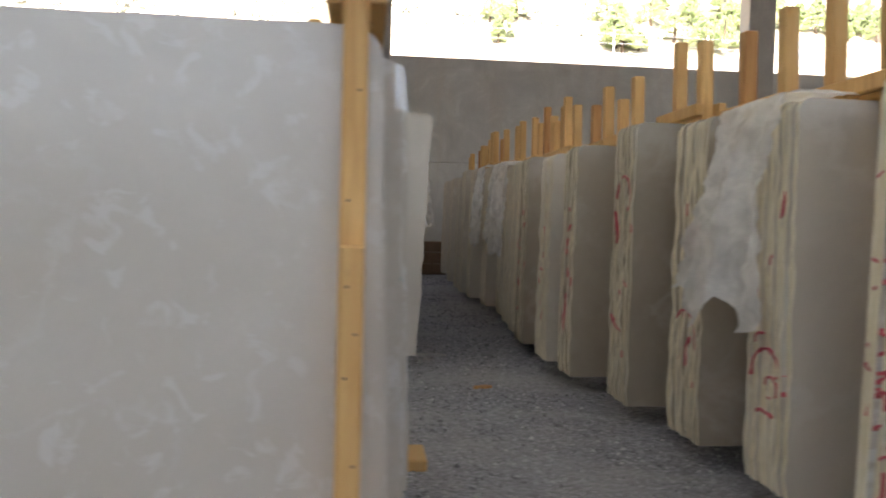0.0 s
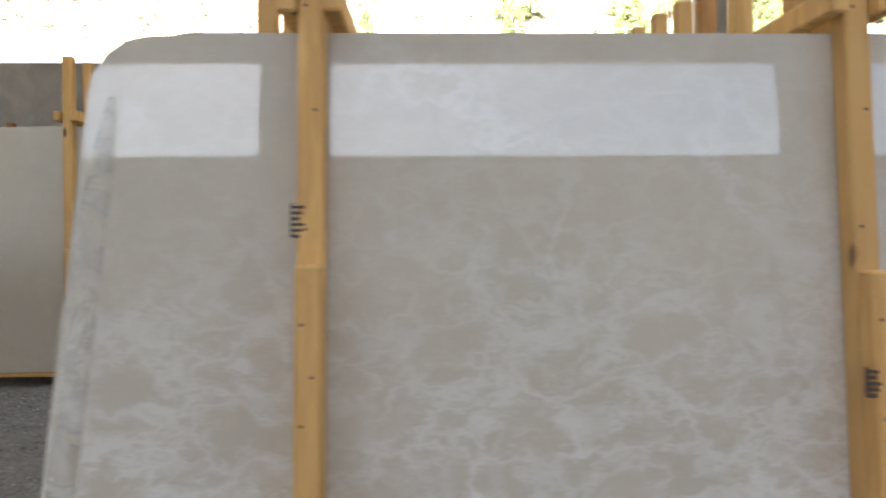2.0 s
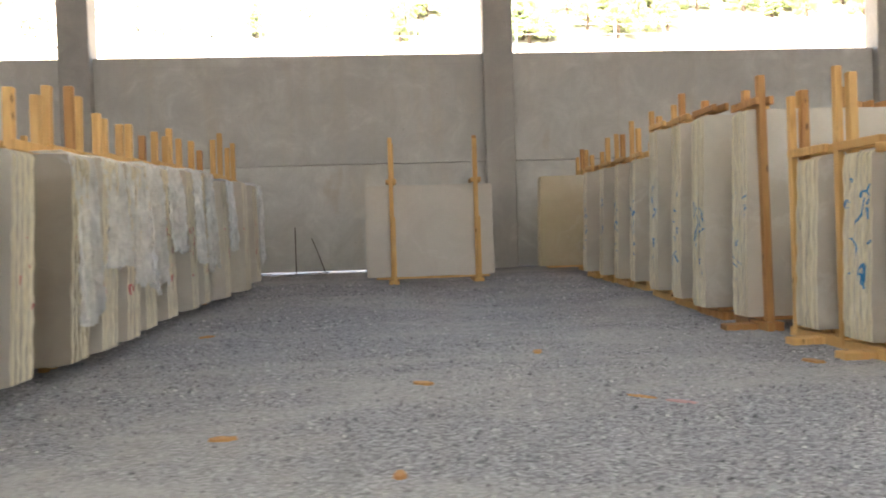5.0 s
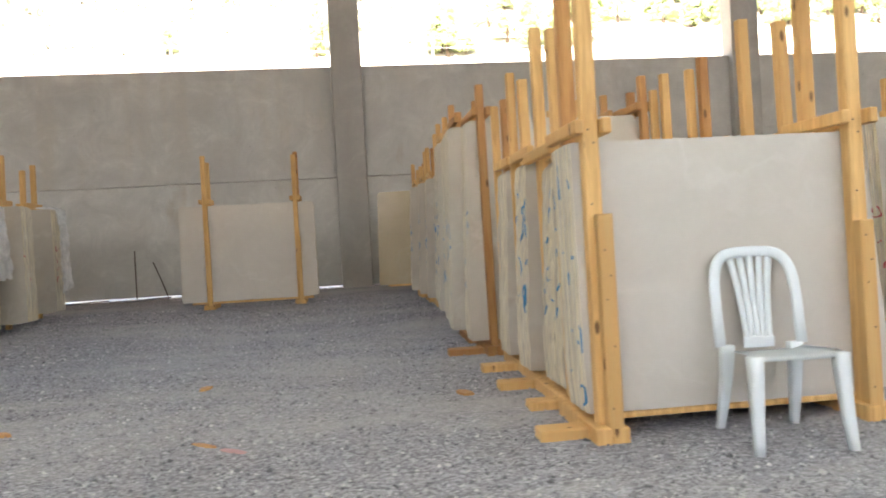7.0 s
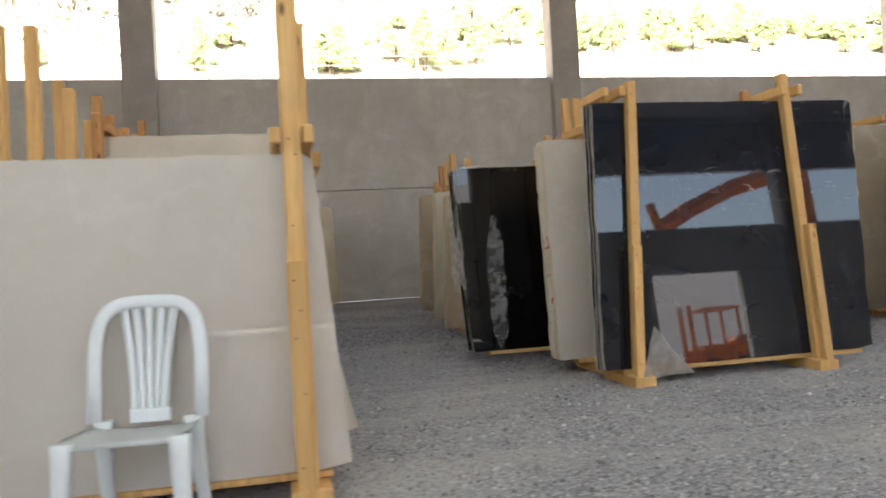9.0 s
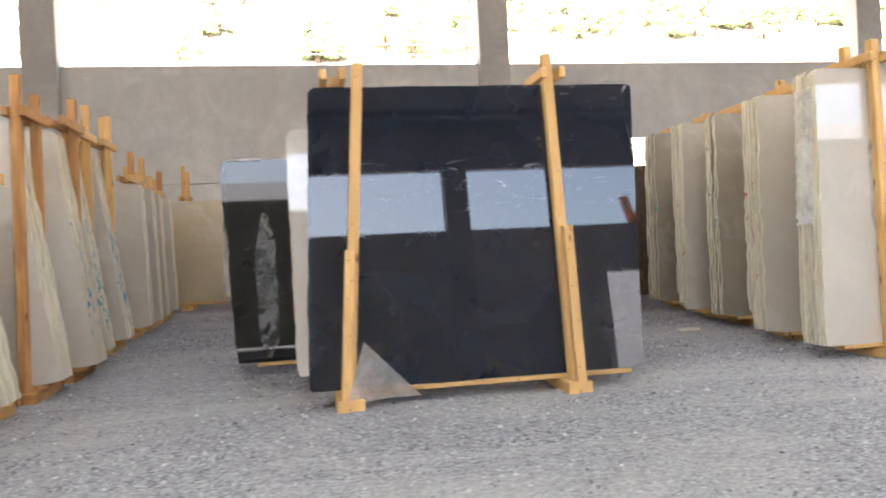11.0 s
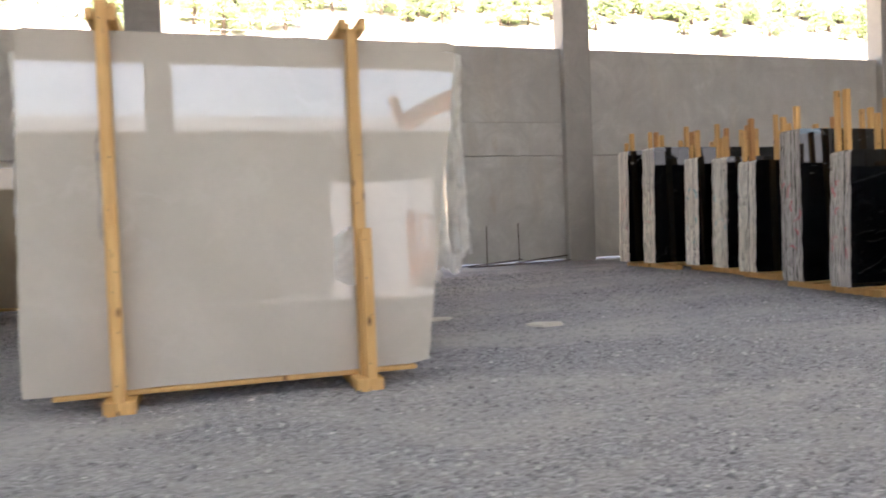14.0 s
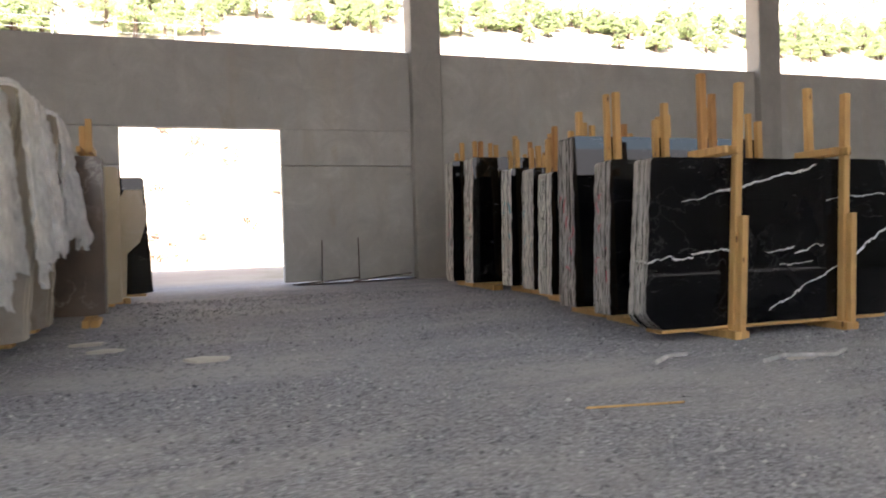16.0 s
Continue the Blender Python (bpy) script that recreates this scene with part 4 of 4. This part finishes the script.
for k in range(len(outline)):
    q = (k + 1) % len(outline)
    bm.faces.new((rings[0][k], rings[1][k], rings[1][q], rings[0][q])).material_index = 1
part("slab", bm, [CREAM_YELLOW, EDGE_CREAM], rest)
timber(rest, "base_beam", -0.5, 0.2, -0.03, 0.06, -0.01, 0.078)

# row F
F_ROWS = ((7.80, 1.52, 9, 23.08, 25.75, 2.1), (8.86, 1.62, 10, 23.4, 25.9, 2.15), (9.6, 1.95, 12, 23.44, 25.9, 2.2), (10.85, 1.69, 9, 23.82, 26.2, 2.2), (11.6, 1.81, 8, 23.95, 26.3, 2.2), (12.25, 1.87, 8, 23.93, 26.3, 2.25), (13.0, 2.1, 8, 23.65, 26.2, 2.35), (13.7, 2.12, 7, 23.6, 26.2, 2.4))
for i, (y, tp, n, a, c, pt) in enumerate(F_ROWS):
    bd = bundle(a, c, y, tp, n + (8 if i > 2 else 3), VEINED if i == 0 else BLACK, EDGE_STRIPED if i < 3 else EDGE_PALE, lean=(0.9, 1.0, 2.0)[i] if i < 3 else 1.5, label="bundle of glossy black marble slabs with white veins" if i == 0 else "bundle of black marble slabs with chalky rough ends",
                posts=(0.31, 0.76) if i == 0 else (0.13, 0.36, 0.6, 0.84), post_top=pt if i == 0 else pt + 0.05, bars=i == 0, wob=0.009, rough=0.014, tilt=(0.07, 0.06), xt0=a + (0.06 if i else 0.1), xt1=c, front_post=i == 0, pitch=0.0205 if i > 2 else 0.0212, chip_l=0.13 if i == 0 else 0.0)
    if i:
        end_marks(bd, -1, 0.4, 1.4, 220 + i, (RED_PAINT, RED_PAINT, RED_PAINT, BLACK_INK, TEAL_PAINT, TEAL_PAINT, RED_PAINT, RED_PAINT)[i], n=6, arcs=1 if i in (4, 5) else 0)


# ---- plastic chair ----
def build_chair(at, turn):
    e = new("plastic_chair")
    e.matrix_world = Matrix.Translation(at) @ Matrix.Rotation(radians(turn), 4, "Z") @ Matrix.Diagonal((0.97, 1, 1, 1))
    tagged(e, "white moulded plastic garden chair on gravel beside marble slabs", "chair")
    bm = bmesh.new()
    n = 12
    grid = []
    for j in range(n + 1):
        v = j / n
        yy = -0.21 + 0.40 * v
        hw = 0.225 - 0.03 * v
        grid.append([bm.verts.new((hw * (2 * i / n - 1) * (1 - 0.08 * (1 - v) ** 6), yy, 0.425 - 0.025 * v - 0.02 * (1 - (2 * i / n - 1) ** 4) * ease(0, 0.25, v) - 0.03 * (1 - ease(0, 0.14, v)))) for i in range(n + 1)])
    for a, b in zip(grid, grid[1:]):
        for i in range(n):
            bm.faces.new((a[i], a[i + 1], b[i + 1], b[i]))
    bmesh.ops.solidify(bm, geom=bm.faces, thickness=0.012)
    smooth(part("seat", bm, PLASTIC, e))
    for sx in (-1, 1):
        for front in (1, 0):
            bm = bmesh.new()
            y0, y1 = (-0.19, -0.235) if front else (0.17, 0.25)
            x0, x1 = (0.195, 0.212) if front else (0.17, 0.19)
            rings = []
            for q in range(7):
                s = q / 6
                cx, cy, cz = sx * (x0 + (x1 - x0) * s ** 1.5), y0 + (y1 - y0) * s ** 1.5, 0.415 * (1 - s)
                hx, hy = 0.034 - 0.014 * s, 0.03 - 0.01 * s
                rings.append([bm.verts.new((cx + a * hx, cy + b * hy, cz)) for a, b in ((-1, -0.7), (-0.7, -1), (0.7, -1), (1, -0.7), (1, 0.7), (0.7, 1), (-0.7, 1), (-1, 0.7))])
            for a, b in zip(rings, rings[1:]):
                for k in range(8):
                    bm.faces.new((a[k], b[k], b[(k + 1) % 8], a[(k + 1) % 8]))
            bm.faces.new(rings[0])
            bm.faces.new(rings[-1][::-1])
            smooth(part("leg", bm, PLASTIC, e))

    def back_y(z):
        return 0.185 + (z - 0.41) * 0.17

    bm = bmesh.new()
    path = []
    for q in range(41):
        a = math.pi * q / 40
        c, s = math.cos(a), math.sin(a)
        x = -math.copysign(abs(c) ** 0.5, c) * (0.215 - 0.012 * (1 - s))
        z = 0.41 + 0.445 * s ** 0.42
        path.append((x, back_y(z) - 0.03 * (x / 0.225) ** 2, z))
    rings = []
    for i, p in enumerate(path):
        d = (Vector(path[min(i + 1, 40)]) - Vector(path[max(i - 1, 0)])).normalized()
        nrm = d.cross(Vector((0, 1, 0))).normalized()
        dep = d.cross(nrm)
        w, t = 0.026, 0.011
        rings.append([bm.verts.new(Vector(p) + nrm * a * w + dep * b * t) for a, b in ((-1, -0.6), (-0.6, -1), (0.6, -1), (1, -0.6), (1, 0.6), (0.6, 1), (-0.6, 1), (-1, 0.6))])
    for a, b in zip(rings, rings[1:]):
        for k in range(8):
            bm.faces.new((a[k], a[(k + 1) % 8], b[(k + 1) % 8], b[k]))
    bm.faces.new(rings[0][::-1])
    bm.faces.new(rings[-1])
    smooth(part("back_frame", bm, PLASTIC, e))
    for i in range(5):
        u = i - 2
        bm = bmesh.new()
        rings = []
        for q in range(9):
            s = q / 8
            z = 0.42 + 0.415 * s - 0.005 * abs(u) * s
            x = u * (0.029 + 0.02 * s ** 2)
            w = 0.0125 + 0.004 * s
            y = back_y(z)
            rings.append([bm.verts.new((x + a * w, y + b * 0.006, z)) for a, b in ((-1, -1), (1, -1), (1, 1), (-1, 1))])
        for a, b in zip(rings, rings[1:]):
            for k in range(4):
                bm.faces.new((a[k], a[(k + 1) % 4], b[(k + 1) % 4], b[k]))
        smooth(part("back_slat", bm, PLASTIC, e))
    part("back_base", boxed(-0.078, 0.078, 0.181, 0.193, 0.395, 0.45, None, 0.004), PLASTIC, e)


build_chair((9.435, 4.64, ground_z(9.435, 4.64) + 0.0), -5)


# ---- small things on the ground ----
def chip(x, y, sx, sy, sz, mat, label, category, seed, name="stone_chip", turn=0.0):
    rnd = random.Random(seed)
    bm = bmesh.new()
    n = 7
    lo, hi = [], []
    for i in range(n):
        a = 2 * math.pi * (i + rnd.uniform(-0.25, 0.25)) / n
        r = rnd.uniform(0.75, 1.1)
        lo.append(bm.verts.new((sx * r * math.cos(a), sy * r * math.sin(a), 0)))
        hi.append(bm.verts.new((sx * r * 0.93 * math.cos(a), sy * r * 0.93 * math.sin(a), sz * rnd.uniform(0.8, 1.1))))
    bm.faces.new(lo[::-1])
    bm.faces.new(hi)
    for i in range(n):
        bm.faces.new((lo[i], lo[(i + 1) % n], hi[(i + 1) % n], hi[i]))
    ob = link(name, bm, mat)
    ob.matrix_world = Matrix.Translation((x, y, ground_z(x, y) - 0.004)) @ Matrix.Rotation(turn, 4, "Z")
    return tagged(ob, label, category)


for i, (x, y, a, b) in enumerate(((18.75, 10.0, 0.17, 0.1), (18.92, 9.52, 0.16, 0.1), (19.7, 8.68, 0.2, 0.13), (15.75, 8.9, 0.12, 0.07), (15.4, 9.6, 0.1, 0.06), (23.6, 6.7, 0.14, 0.05), (15.2, 3.7, 0.05, 0.03))):
    chip(x, y, a, b, 0.025, STONE_CHIP, "pale flat broken stone piece lying on gravel", "stone chip", 300 + i)
for i, (x, y, a, b) in enumerate(((4.43, 4.9, 0.085, 0.03), (6.43, 7.05, 0.08, 0.035), (5.48, 6.0, 0.09, 0.03), (3.5, 8.6, 0.09, 0.03), (8.2, 6.2, 0.1, 0.05), (-0.1, 5.5, 0.07, 0.03), (5.3, 4.2, 0.05, 0.03), (17.1, 4.6, 0.06, 0.03))):
    chip(x, y, a, b, 0.02, WOOD_DARK, "small splinter of brown wood on gravel", "wood scrap", 330 + i, "wood_scrap", i * 1.3)
for x, y in ((6.72, 5.42), (6.9, 5.25)):
    chip(x, y, 0.11, 0.025, 0.012, FADED if y < 5.3 else WOOD_DARK, "faded red and brown scrap on gravel", "scrap", 350 + int(y * 10), "scrap", -0.7)
bm = bmesh.new()
tube_into(bm, [(21.45, 5.95, ground_z(21.4, 6) + 0.010), (21.7, 5.9, 0.014), (21.98, 5.86, 0.010)], 0.006, 6)
tagged(link("wooden_stick", bm, WOOD), "thin pale wooden stick lying on gravel", "stick")
for pts in (((22.55, 6.92, 0.02), (22.75, 7.05, 0.035), (22.95, 7.12, 0.02)), ((23.2, 6.62, 0.02), (23.45, 6.7, 0.03), (23.8, 6.6, 0.02), (24.0, 6.7, 0.03))):
    bm = bmesh.new()
    tube_into(bm, pts, 0.016, 6)
    tagged(smooth(link("plastic_strip", bm, FILM)), "white plastic strip lying on gravel", "strip")
b = thing("timber_offcut", (-0.72, 3.95, ground_z(-0.7, 3.9)), "brown timber offcut lying on gravel", "offcut")
part("offcut_board", boxed(-0.16, 0.12, -0.12, 0.12, 0.0, 0.05, None, 0.006), WOOD, b)
hang = chip(-0.35, 6.7, 0.17, 0.06, 0.02, FILM, "scrap of white film lying on gravel", "film scrap", 371, "film_scrap")

crate = thing("wooden_crate", (0.36, 14.3, ground_z(0.4, 14.3)), "stacked brown wooden crates near the wall", "crate")
for i in range(3):
    part("crate_board", boxed(-0.24, 0.24, -0.2, 0.2, 0.01 + 0.2 * i, 0.19 + 0.2 * i, None, 0.012), CARD, crate)

for x, y, dx, h in ((3.45, 16.38, 0.0, 0.95), (4.05, 16.4, -0.28, 0.72), (22.05, 16.4, 0.02, 0.8), (22.75, 16.42, 0.0, 0.82)):
    bm = bmesh.new()
    z = ground_z(x, y)
    tube_into(bm, [(x, y, z - 0.05), (x + dx * 0.5, y + 0.01, z + h * 0.5), (x + dx, y + 0.02, z + h)], 0.012, 6)
    tagged(link("rebar_rod", bm, STEEL), "rusty steel rod standing against the concrete wall", "rod", "steel rods")
for x0, y0, x1, y1, hh in ((21.55, 16.1, 23.8, 16.25, 0.04), (22.6, 16.3, 23.7, 16.2, 0.14), (21.5, 16.3, 22.7, 16.15, 0.1), (3.0, 16.2, 4.1, 16.3, 0.04), (1.9, 16.0, 3.0, 16.2, 0.05)):
    bm = bmesh.new()
    tube_into(bm, [(x0, y0, ground_z(x0, y0) + 0.02), ((x0 + x1) / 2, (y0 + y1) / 2 + 0.03, ground_z(x0, y0) + hh * 0.6), (x1, y1, ground_z(x1, y1) + hh)], 0.014, 6)
    tagged(link("steel_rod", bm, STEEL), "rusty steel rod lying along the wall foot", "rod", "steel rods")


def crushed_stone():
    m, nt, b = nodes_of("crushed_stone_pieces")
    geo = nt.nodes.new("ShaderNodeNewGeometry")
    tone = ramp(nt, geo.outputs["Random Per Island"], (0.0, (0.085, 0.083, 0.09)), (0.35, (0.205, 0.202, 0.216)), (0.72, (0.30, 0.296, 0.311)), (0.94, (0.41, 0.402, 0.40)), (1.0, (0.60, 0.58, 0.555)))
    dusty = noise_tex(nt, coords(nt, False, (0.45, 1.0, 1.0)), 0.8, 6, 0.68, 0.5)
    tone = mix(nt, ramp(nt, dusty, (0.45, 0.0), (0.66, 0.6)), tone, (0.35, 0.338, 0.327))
    nt.links.new(tone, b.inputs["Base Color"])
    b.inputs["Roughness"].default_value = 0.9
    return m


def build_pebbles():
    """Loose angular stones, thick near the walked line and thinner towards the far wall."""
    rnd = random.Random(77)
    verts, faces = [], []
    shape = ((1, 0, 0), (0.1, 0.9, 0.1), (-0.9, 0.1, 0), (0, -1, 0.1), (0.25, 0.1, 0.85), (-0.3, -0.2, 0.7))
    sides = ((0, 1, 4), (1, 2, 5, 4), (2, 3, 5), (3, 0, 4, 5))
    for _ in range(190000):
        y = 2.4 + 11.5 * rnd.random() ** 2.1
        x = rnd.uniform(-1.2, 26.5)
        bare = noise.noise((x * 0.35, y * 0.8, 7.7)) + 0.5 * noise.noise((x * 1.3, y * 2.2, 2.1))
        wheels = ease(10.5, 12.5, x) * (1 - ease(17.5, 19.5, x)) * (1 - ease(5.5, 8.0, y))
        if rnd.random() < 0.22 + 1.1 * bare + 0.3 * wheels:
            continue
        z = ground_z(x, y)
        s = rnd.uniform(0.0055, 0.0125) * (1.6 if rnd.random() < 0.04 else 1) * (1 + 0.05 * (y - 3))
        a = rnd.random() * 6.28
        ca, sa = math.cos(a) * s, math.sin(a) * s
        o = len(verts)
        for dx, dy, dz in shape:
            j = rnd.uniform(0.7, 1.25)
            verts.append((x + j * (dx * ca - dy * sa), y + j * (dx * sa + dy * ca), z + s * j * dz))
        faces += [tuple(o + q for q in f) for f in sides]
    me = bpy.data.meshes.new("loose_gravel")
    me.from_pydata(verts, [], faces)
    me.materials.append(crushed_stone())
    tagged(new("loose_gravel", me), "loose grey crushed stones strewn over the ground", "gravel", kind="stuff")


build_pebbles()


# ---- outside ----
def leaf_cloud(verts, faces, c, r, n, size, rnd, flat=1.0):
    for _ in range(n):
        d = Vector((rnd.gauss(0, 1), rnd.gauss(0, 1), rnd.gauss(0, 1))).normalized() * r * rnd.random() ** 0.4
        p = Vector(c) + Vector((d.x, d.y, d.z * flat))
        u = Vector((rnd.uniform(-1, 1), rnd.uniform(-1, 1), rnd.uniform(-1, 1))).normalized() * size * rnd.uniform(0.6, 1.3)
        w = u.orthogonal().normalized() * size * 0.6
        o = len(verts)
        verts += [tuple(p - u), tuple(p + w), tuple(p + u), tuple(p - w)]
        faces.append((o, o + 1, o + 2, o + 3))


def cloud_mesh(name, verts, faces, mat):
    me = bpy.data.meshes.new(name)
    me.from_pydata(verts, [], faces)
    me.materials.append(mat)
    return me


def build_tree(seed, h):
    rnd = random.Random(seed)
    e = new("pine_tree")
    tagged(e, "small green pine tree on the dry slope behind a fence", "tree", "row of pines")
    bm = bmesh.new()
    tube_into(bm, [(0, 0, -0.2), (0.05, 0, h * 0.4), (0.02, 0.05, h * 0.9)], [0.09, 0.06, 0.02], 7)
    for k in range(6):
        a = rnd.random() * 6.28
        z = h * (0.2 + 0.1 * k)
        r = h * 0.26 * (1 - 0.12 * k)
        tube_into(bm, [(0.03, 0, z), (r * 0.5 * math.cos(a), r * 0.5 * math.sin(a), z + 0.15), (r * math.cos(a), r * math.sin(a), z + 0.35)], [0.03, 0.02, 0.008], 5)
    part("trunk", bm, BARK, e)
    vs, fs = [], []
    for k in range(46):
        s = rnd.random() ** 1.2
        z = h * (0.16 + 0.8 * s)
        r = h * 0.3 * (1 - s) ** 0.7 + 0.1
        a = rnd.random() * 6.28
        leaf_cloud(vs, fs, (r * 0.8 * math.cos(a), r * 0.8 * math.sin(a), z), 0.11 * h * (1.2 - 0.6 * s), 42, 0.06, rnd, 0.8)
    ob = new("crown", cloud_mesh("crown", vs, fs, LEAF))
    ob.parent = e
    return e


rnd = random.Random(9)
protos = [build_tree(500 + i, hh) for i, hh in enumerate((1.5, 1.9, 1.2, 2.2))]
spots = []
for i in range(110):
    x = -4.0 + i * 0.75 + rnd.uniform(-1.4, 1.4)
    y = 41.8 + 3.4 * ease(16, 30, x) + rnd.uniform(0, 4.5)
    if noise.noise((x * 0.22, 4.4, 1.0)) > (0.12 if x < 18 else -0.3):
        spots.append((x, y))
    if x > 18:
        spots.append((x + rnd.uniform(-1, 1), y + rnd.uniform(0.5, 4)))
for i, (x, y) in enumerate(spots):
    m = Matrix.Translation((x, y, ground_z(x, y))) @ Matrix.Rotation(rnd.random() * 6, 4, "Z")
    if i < 4:
        protos[i].matrix_world = m
    else:
        copy_thing(protos[rnd.randrange(4)], m @ Matrix.Diagonal((rnd.uniform(1.0, 1.7), rnd.uniform(1.0, 1.7), rnd.uniform(0.7, 1.0), 1)))

fence = tagged(new("wire_fence"), "wire fence on pale posts along the slope", "fence")
for i in range(36):
    x = -6 + i * 2.6
    z = ground_z(x, 40.5)
    bm = bmesh.new()
    tube_into(bm, [(x, 40.5, z - 0.1), (x, 40.5, z + 1.7)], 0.05, 6)
    part("fence_post", bm, FENCE, fence)
for k in range(3):
    bm = bmesh.new()
    tube_into(bm, [(-6 + i * 2.6, 40.5, ground_z(-6 + i * 2.6, 40.5) + 0.5 + 0.5 * k) for i in range(36)], 0.012, 4)
    part("fence_wire", bm, FENCE, fence)

vs, fs = [], []
for _ in range(3400):
    x, y = rnd.uniform(-70, 110), 50 + 150 * rnd.random() ** 1.3
    r = rnd.uniform(0.25, 0.9) * (0.6 + y / 120)
    leaf_cloud(vs, fs, (x, y, ground_z(x, y) + r * 0.3), r, 26, 0.3 * r, rnd, 0.6)
for _ in range(520):
    x, y = rnd.uniform(-45, 16), 43.5 + 9 * rnd.random()
    r = rnd.uniform(0.15, 0.42)
    leaf_cloud(vs, fs, (x, y, ground_z(x, y) + r * 0.3), r, 22, 0.3 * r, rnd, 0.6)
tagged(new("hillside_scrub", cloud_mesh("hillside_scrub", vs, fs, SHRUB)), "dark low scrub scattered over the pale hillside", "shrubs", kind="stuff")
vs, fs = [], []
for _ in range(240):
    x, y = rnd.uniform(14, 36), rnd.uniform(25, 38)
    r = rnd.uniform(0.15, 0.5)
    leaf_cloud(vs, fs, (x, y, ground_z(x, y) + r * 0.3), r, 60, 0.06, rnd, 0.8)
tagged(new("dry_weeds", cloud_mesh("dry_weeds", vs, fs, DRY_RED)), "reddish dry weeds on the slope outside the doorway", "weeds", kind="stuff")
for i, (x, y, s) in enumerate(((22.6, 23.0, 0.55), (23.7, 23.6, 0.5), (23.1, 24.4, 0.6), (21.2, 25.0, 0.5))):
    bm = boxed(-s, s, -s * 0.7, s * 0.7, -0.1, s * 0.9, None, 0.04)
    for v in bm.verts:
        v.co += Vector((noise.noise(v.co * 3 + Vector((i, 0, 0))), noise.noise(v.co * 3 + Vector((0, i, 4))), 0)) * 0.06
    ob = link("stone_block", bm, STONE_CHIP)
    ob.matrix_world = Matrix.Translation((x, y, ground_z(x, y))) @ Matrix.Rotation(i * 0.5, 4, "Z")
    tagged(ob, "pale rough quarried stone block outside the doorway", "stone block", "stone blocks")

# orange machines outside the south doorway, seen only in the polish of the slabs
jib = thing("jib_crane", (28.8, -12.5, 0), "orange steel jib crane with a raised arm", "crane")
part("column", boxed(-0.35, 0.35, -0.35, 0.35, -0.1, 7.4, None, 0.04), ORANGE_STEEL, jib)
for pts, r in ((((0, 0, 7.3), (-2.6, 0, 6.7), (-4.6, 0, 5.9), (-5.7, 0, 5.3)), 0.34), (((-5.75, 0, 5.25), (-6.0, 0, 6.2)), 0.16)):
    bm = bmesh.new()
    tube_into(bm, pts, r, 6)
    part("arm", bm, ORANGE_STEEL, jib)
lift = thing("forklift", (24.0, -11.5, 0), "orange forklift truck standing on gravel", "forklift")
part("body", boxed(-0.95, 0.95, -0.55, 0.55, 0.3, 1.05, None, 0.12), ORANGE_STEEL, lift)
part("counterweight", boxed(0.5, 1.0, -0.5, 0.5, 0.4, 1.3, None, 0.15), ORANGE_STEEL, lift)
for x in (-0.6, 0.55):
    for y in (-0.5, 0.5):
        part("roof_post", boxed(x - 0.04, x + 0.04, y - 0.04, y + 0.04, 1.0, 2.2), ORANGE_STEEL, lift)
        bm = bmesh.new()
        tube_into(bm, [(x, y * 1.15 - 0.12, 0.32), (x, y * 1.15 + 0.12, 0.32)], 0.32, 16)
        part("wheel", bm, BLACK_INK, lift)
part("roof_guard", boxed(-0.7, 0.65, -0.55, 0.55, 2.2, 2.27, None, 0.02), ORANGE_STEEL, lift)
for y in (-0.3, 0.3):
    part("mast", boxed(-1.12, -1.0, y - 0.06, y + 0.06, 0.1, 2.4, None, 0.01), ORANGE_STEEL, lift)
    part("fork", boxed(-2.0, -1.1, y - 0.05, y + 0.05, 0.06, 0.11, None, 0.01), STEEL, lift)
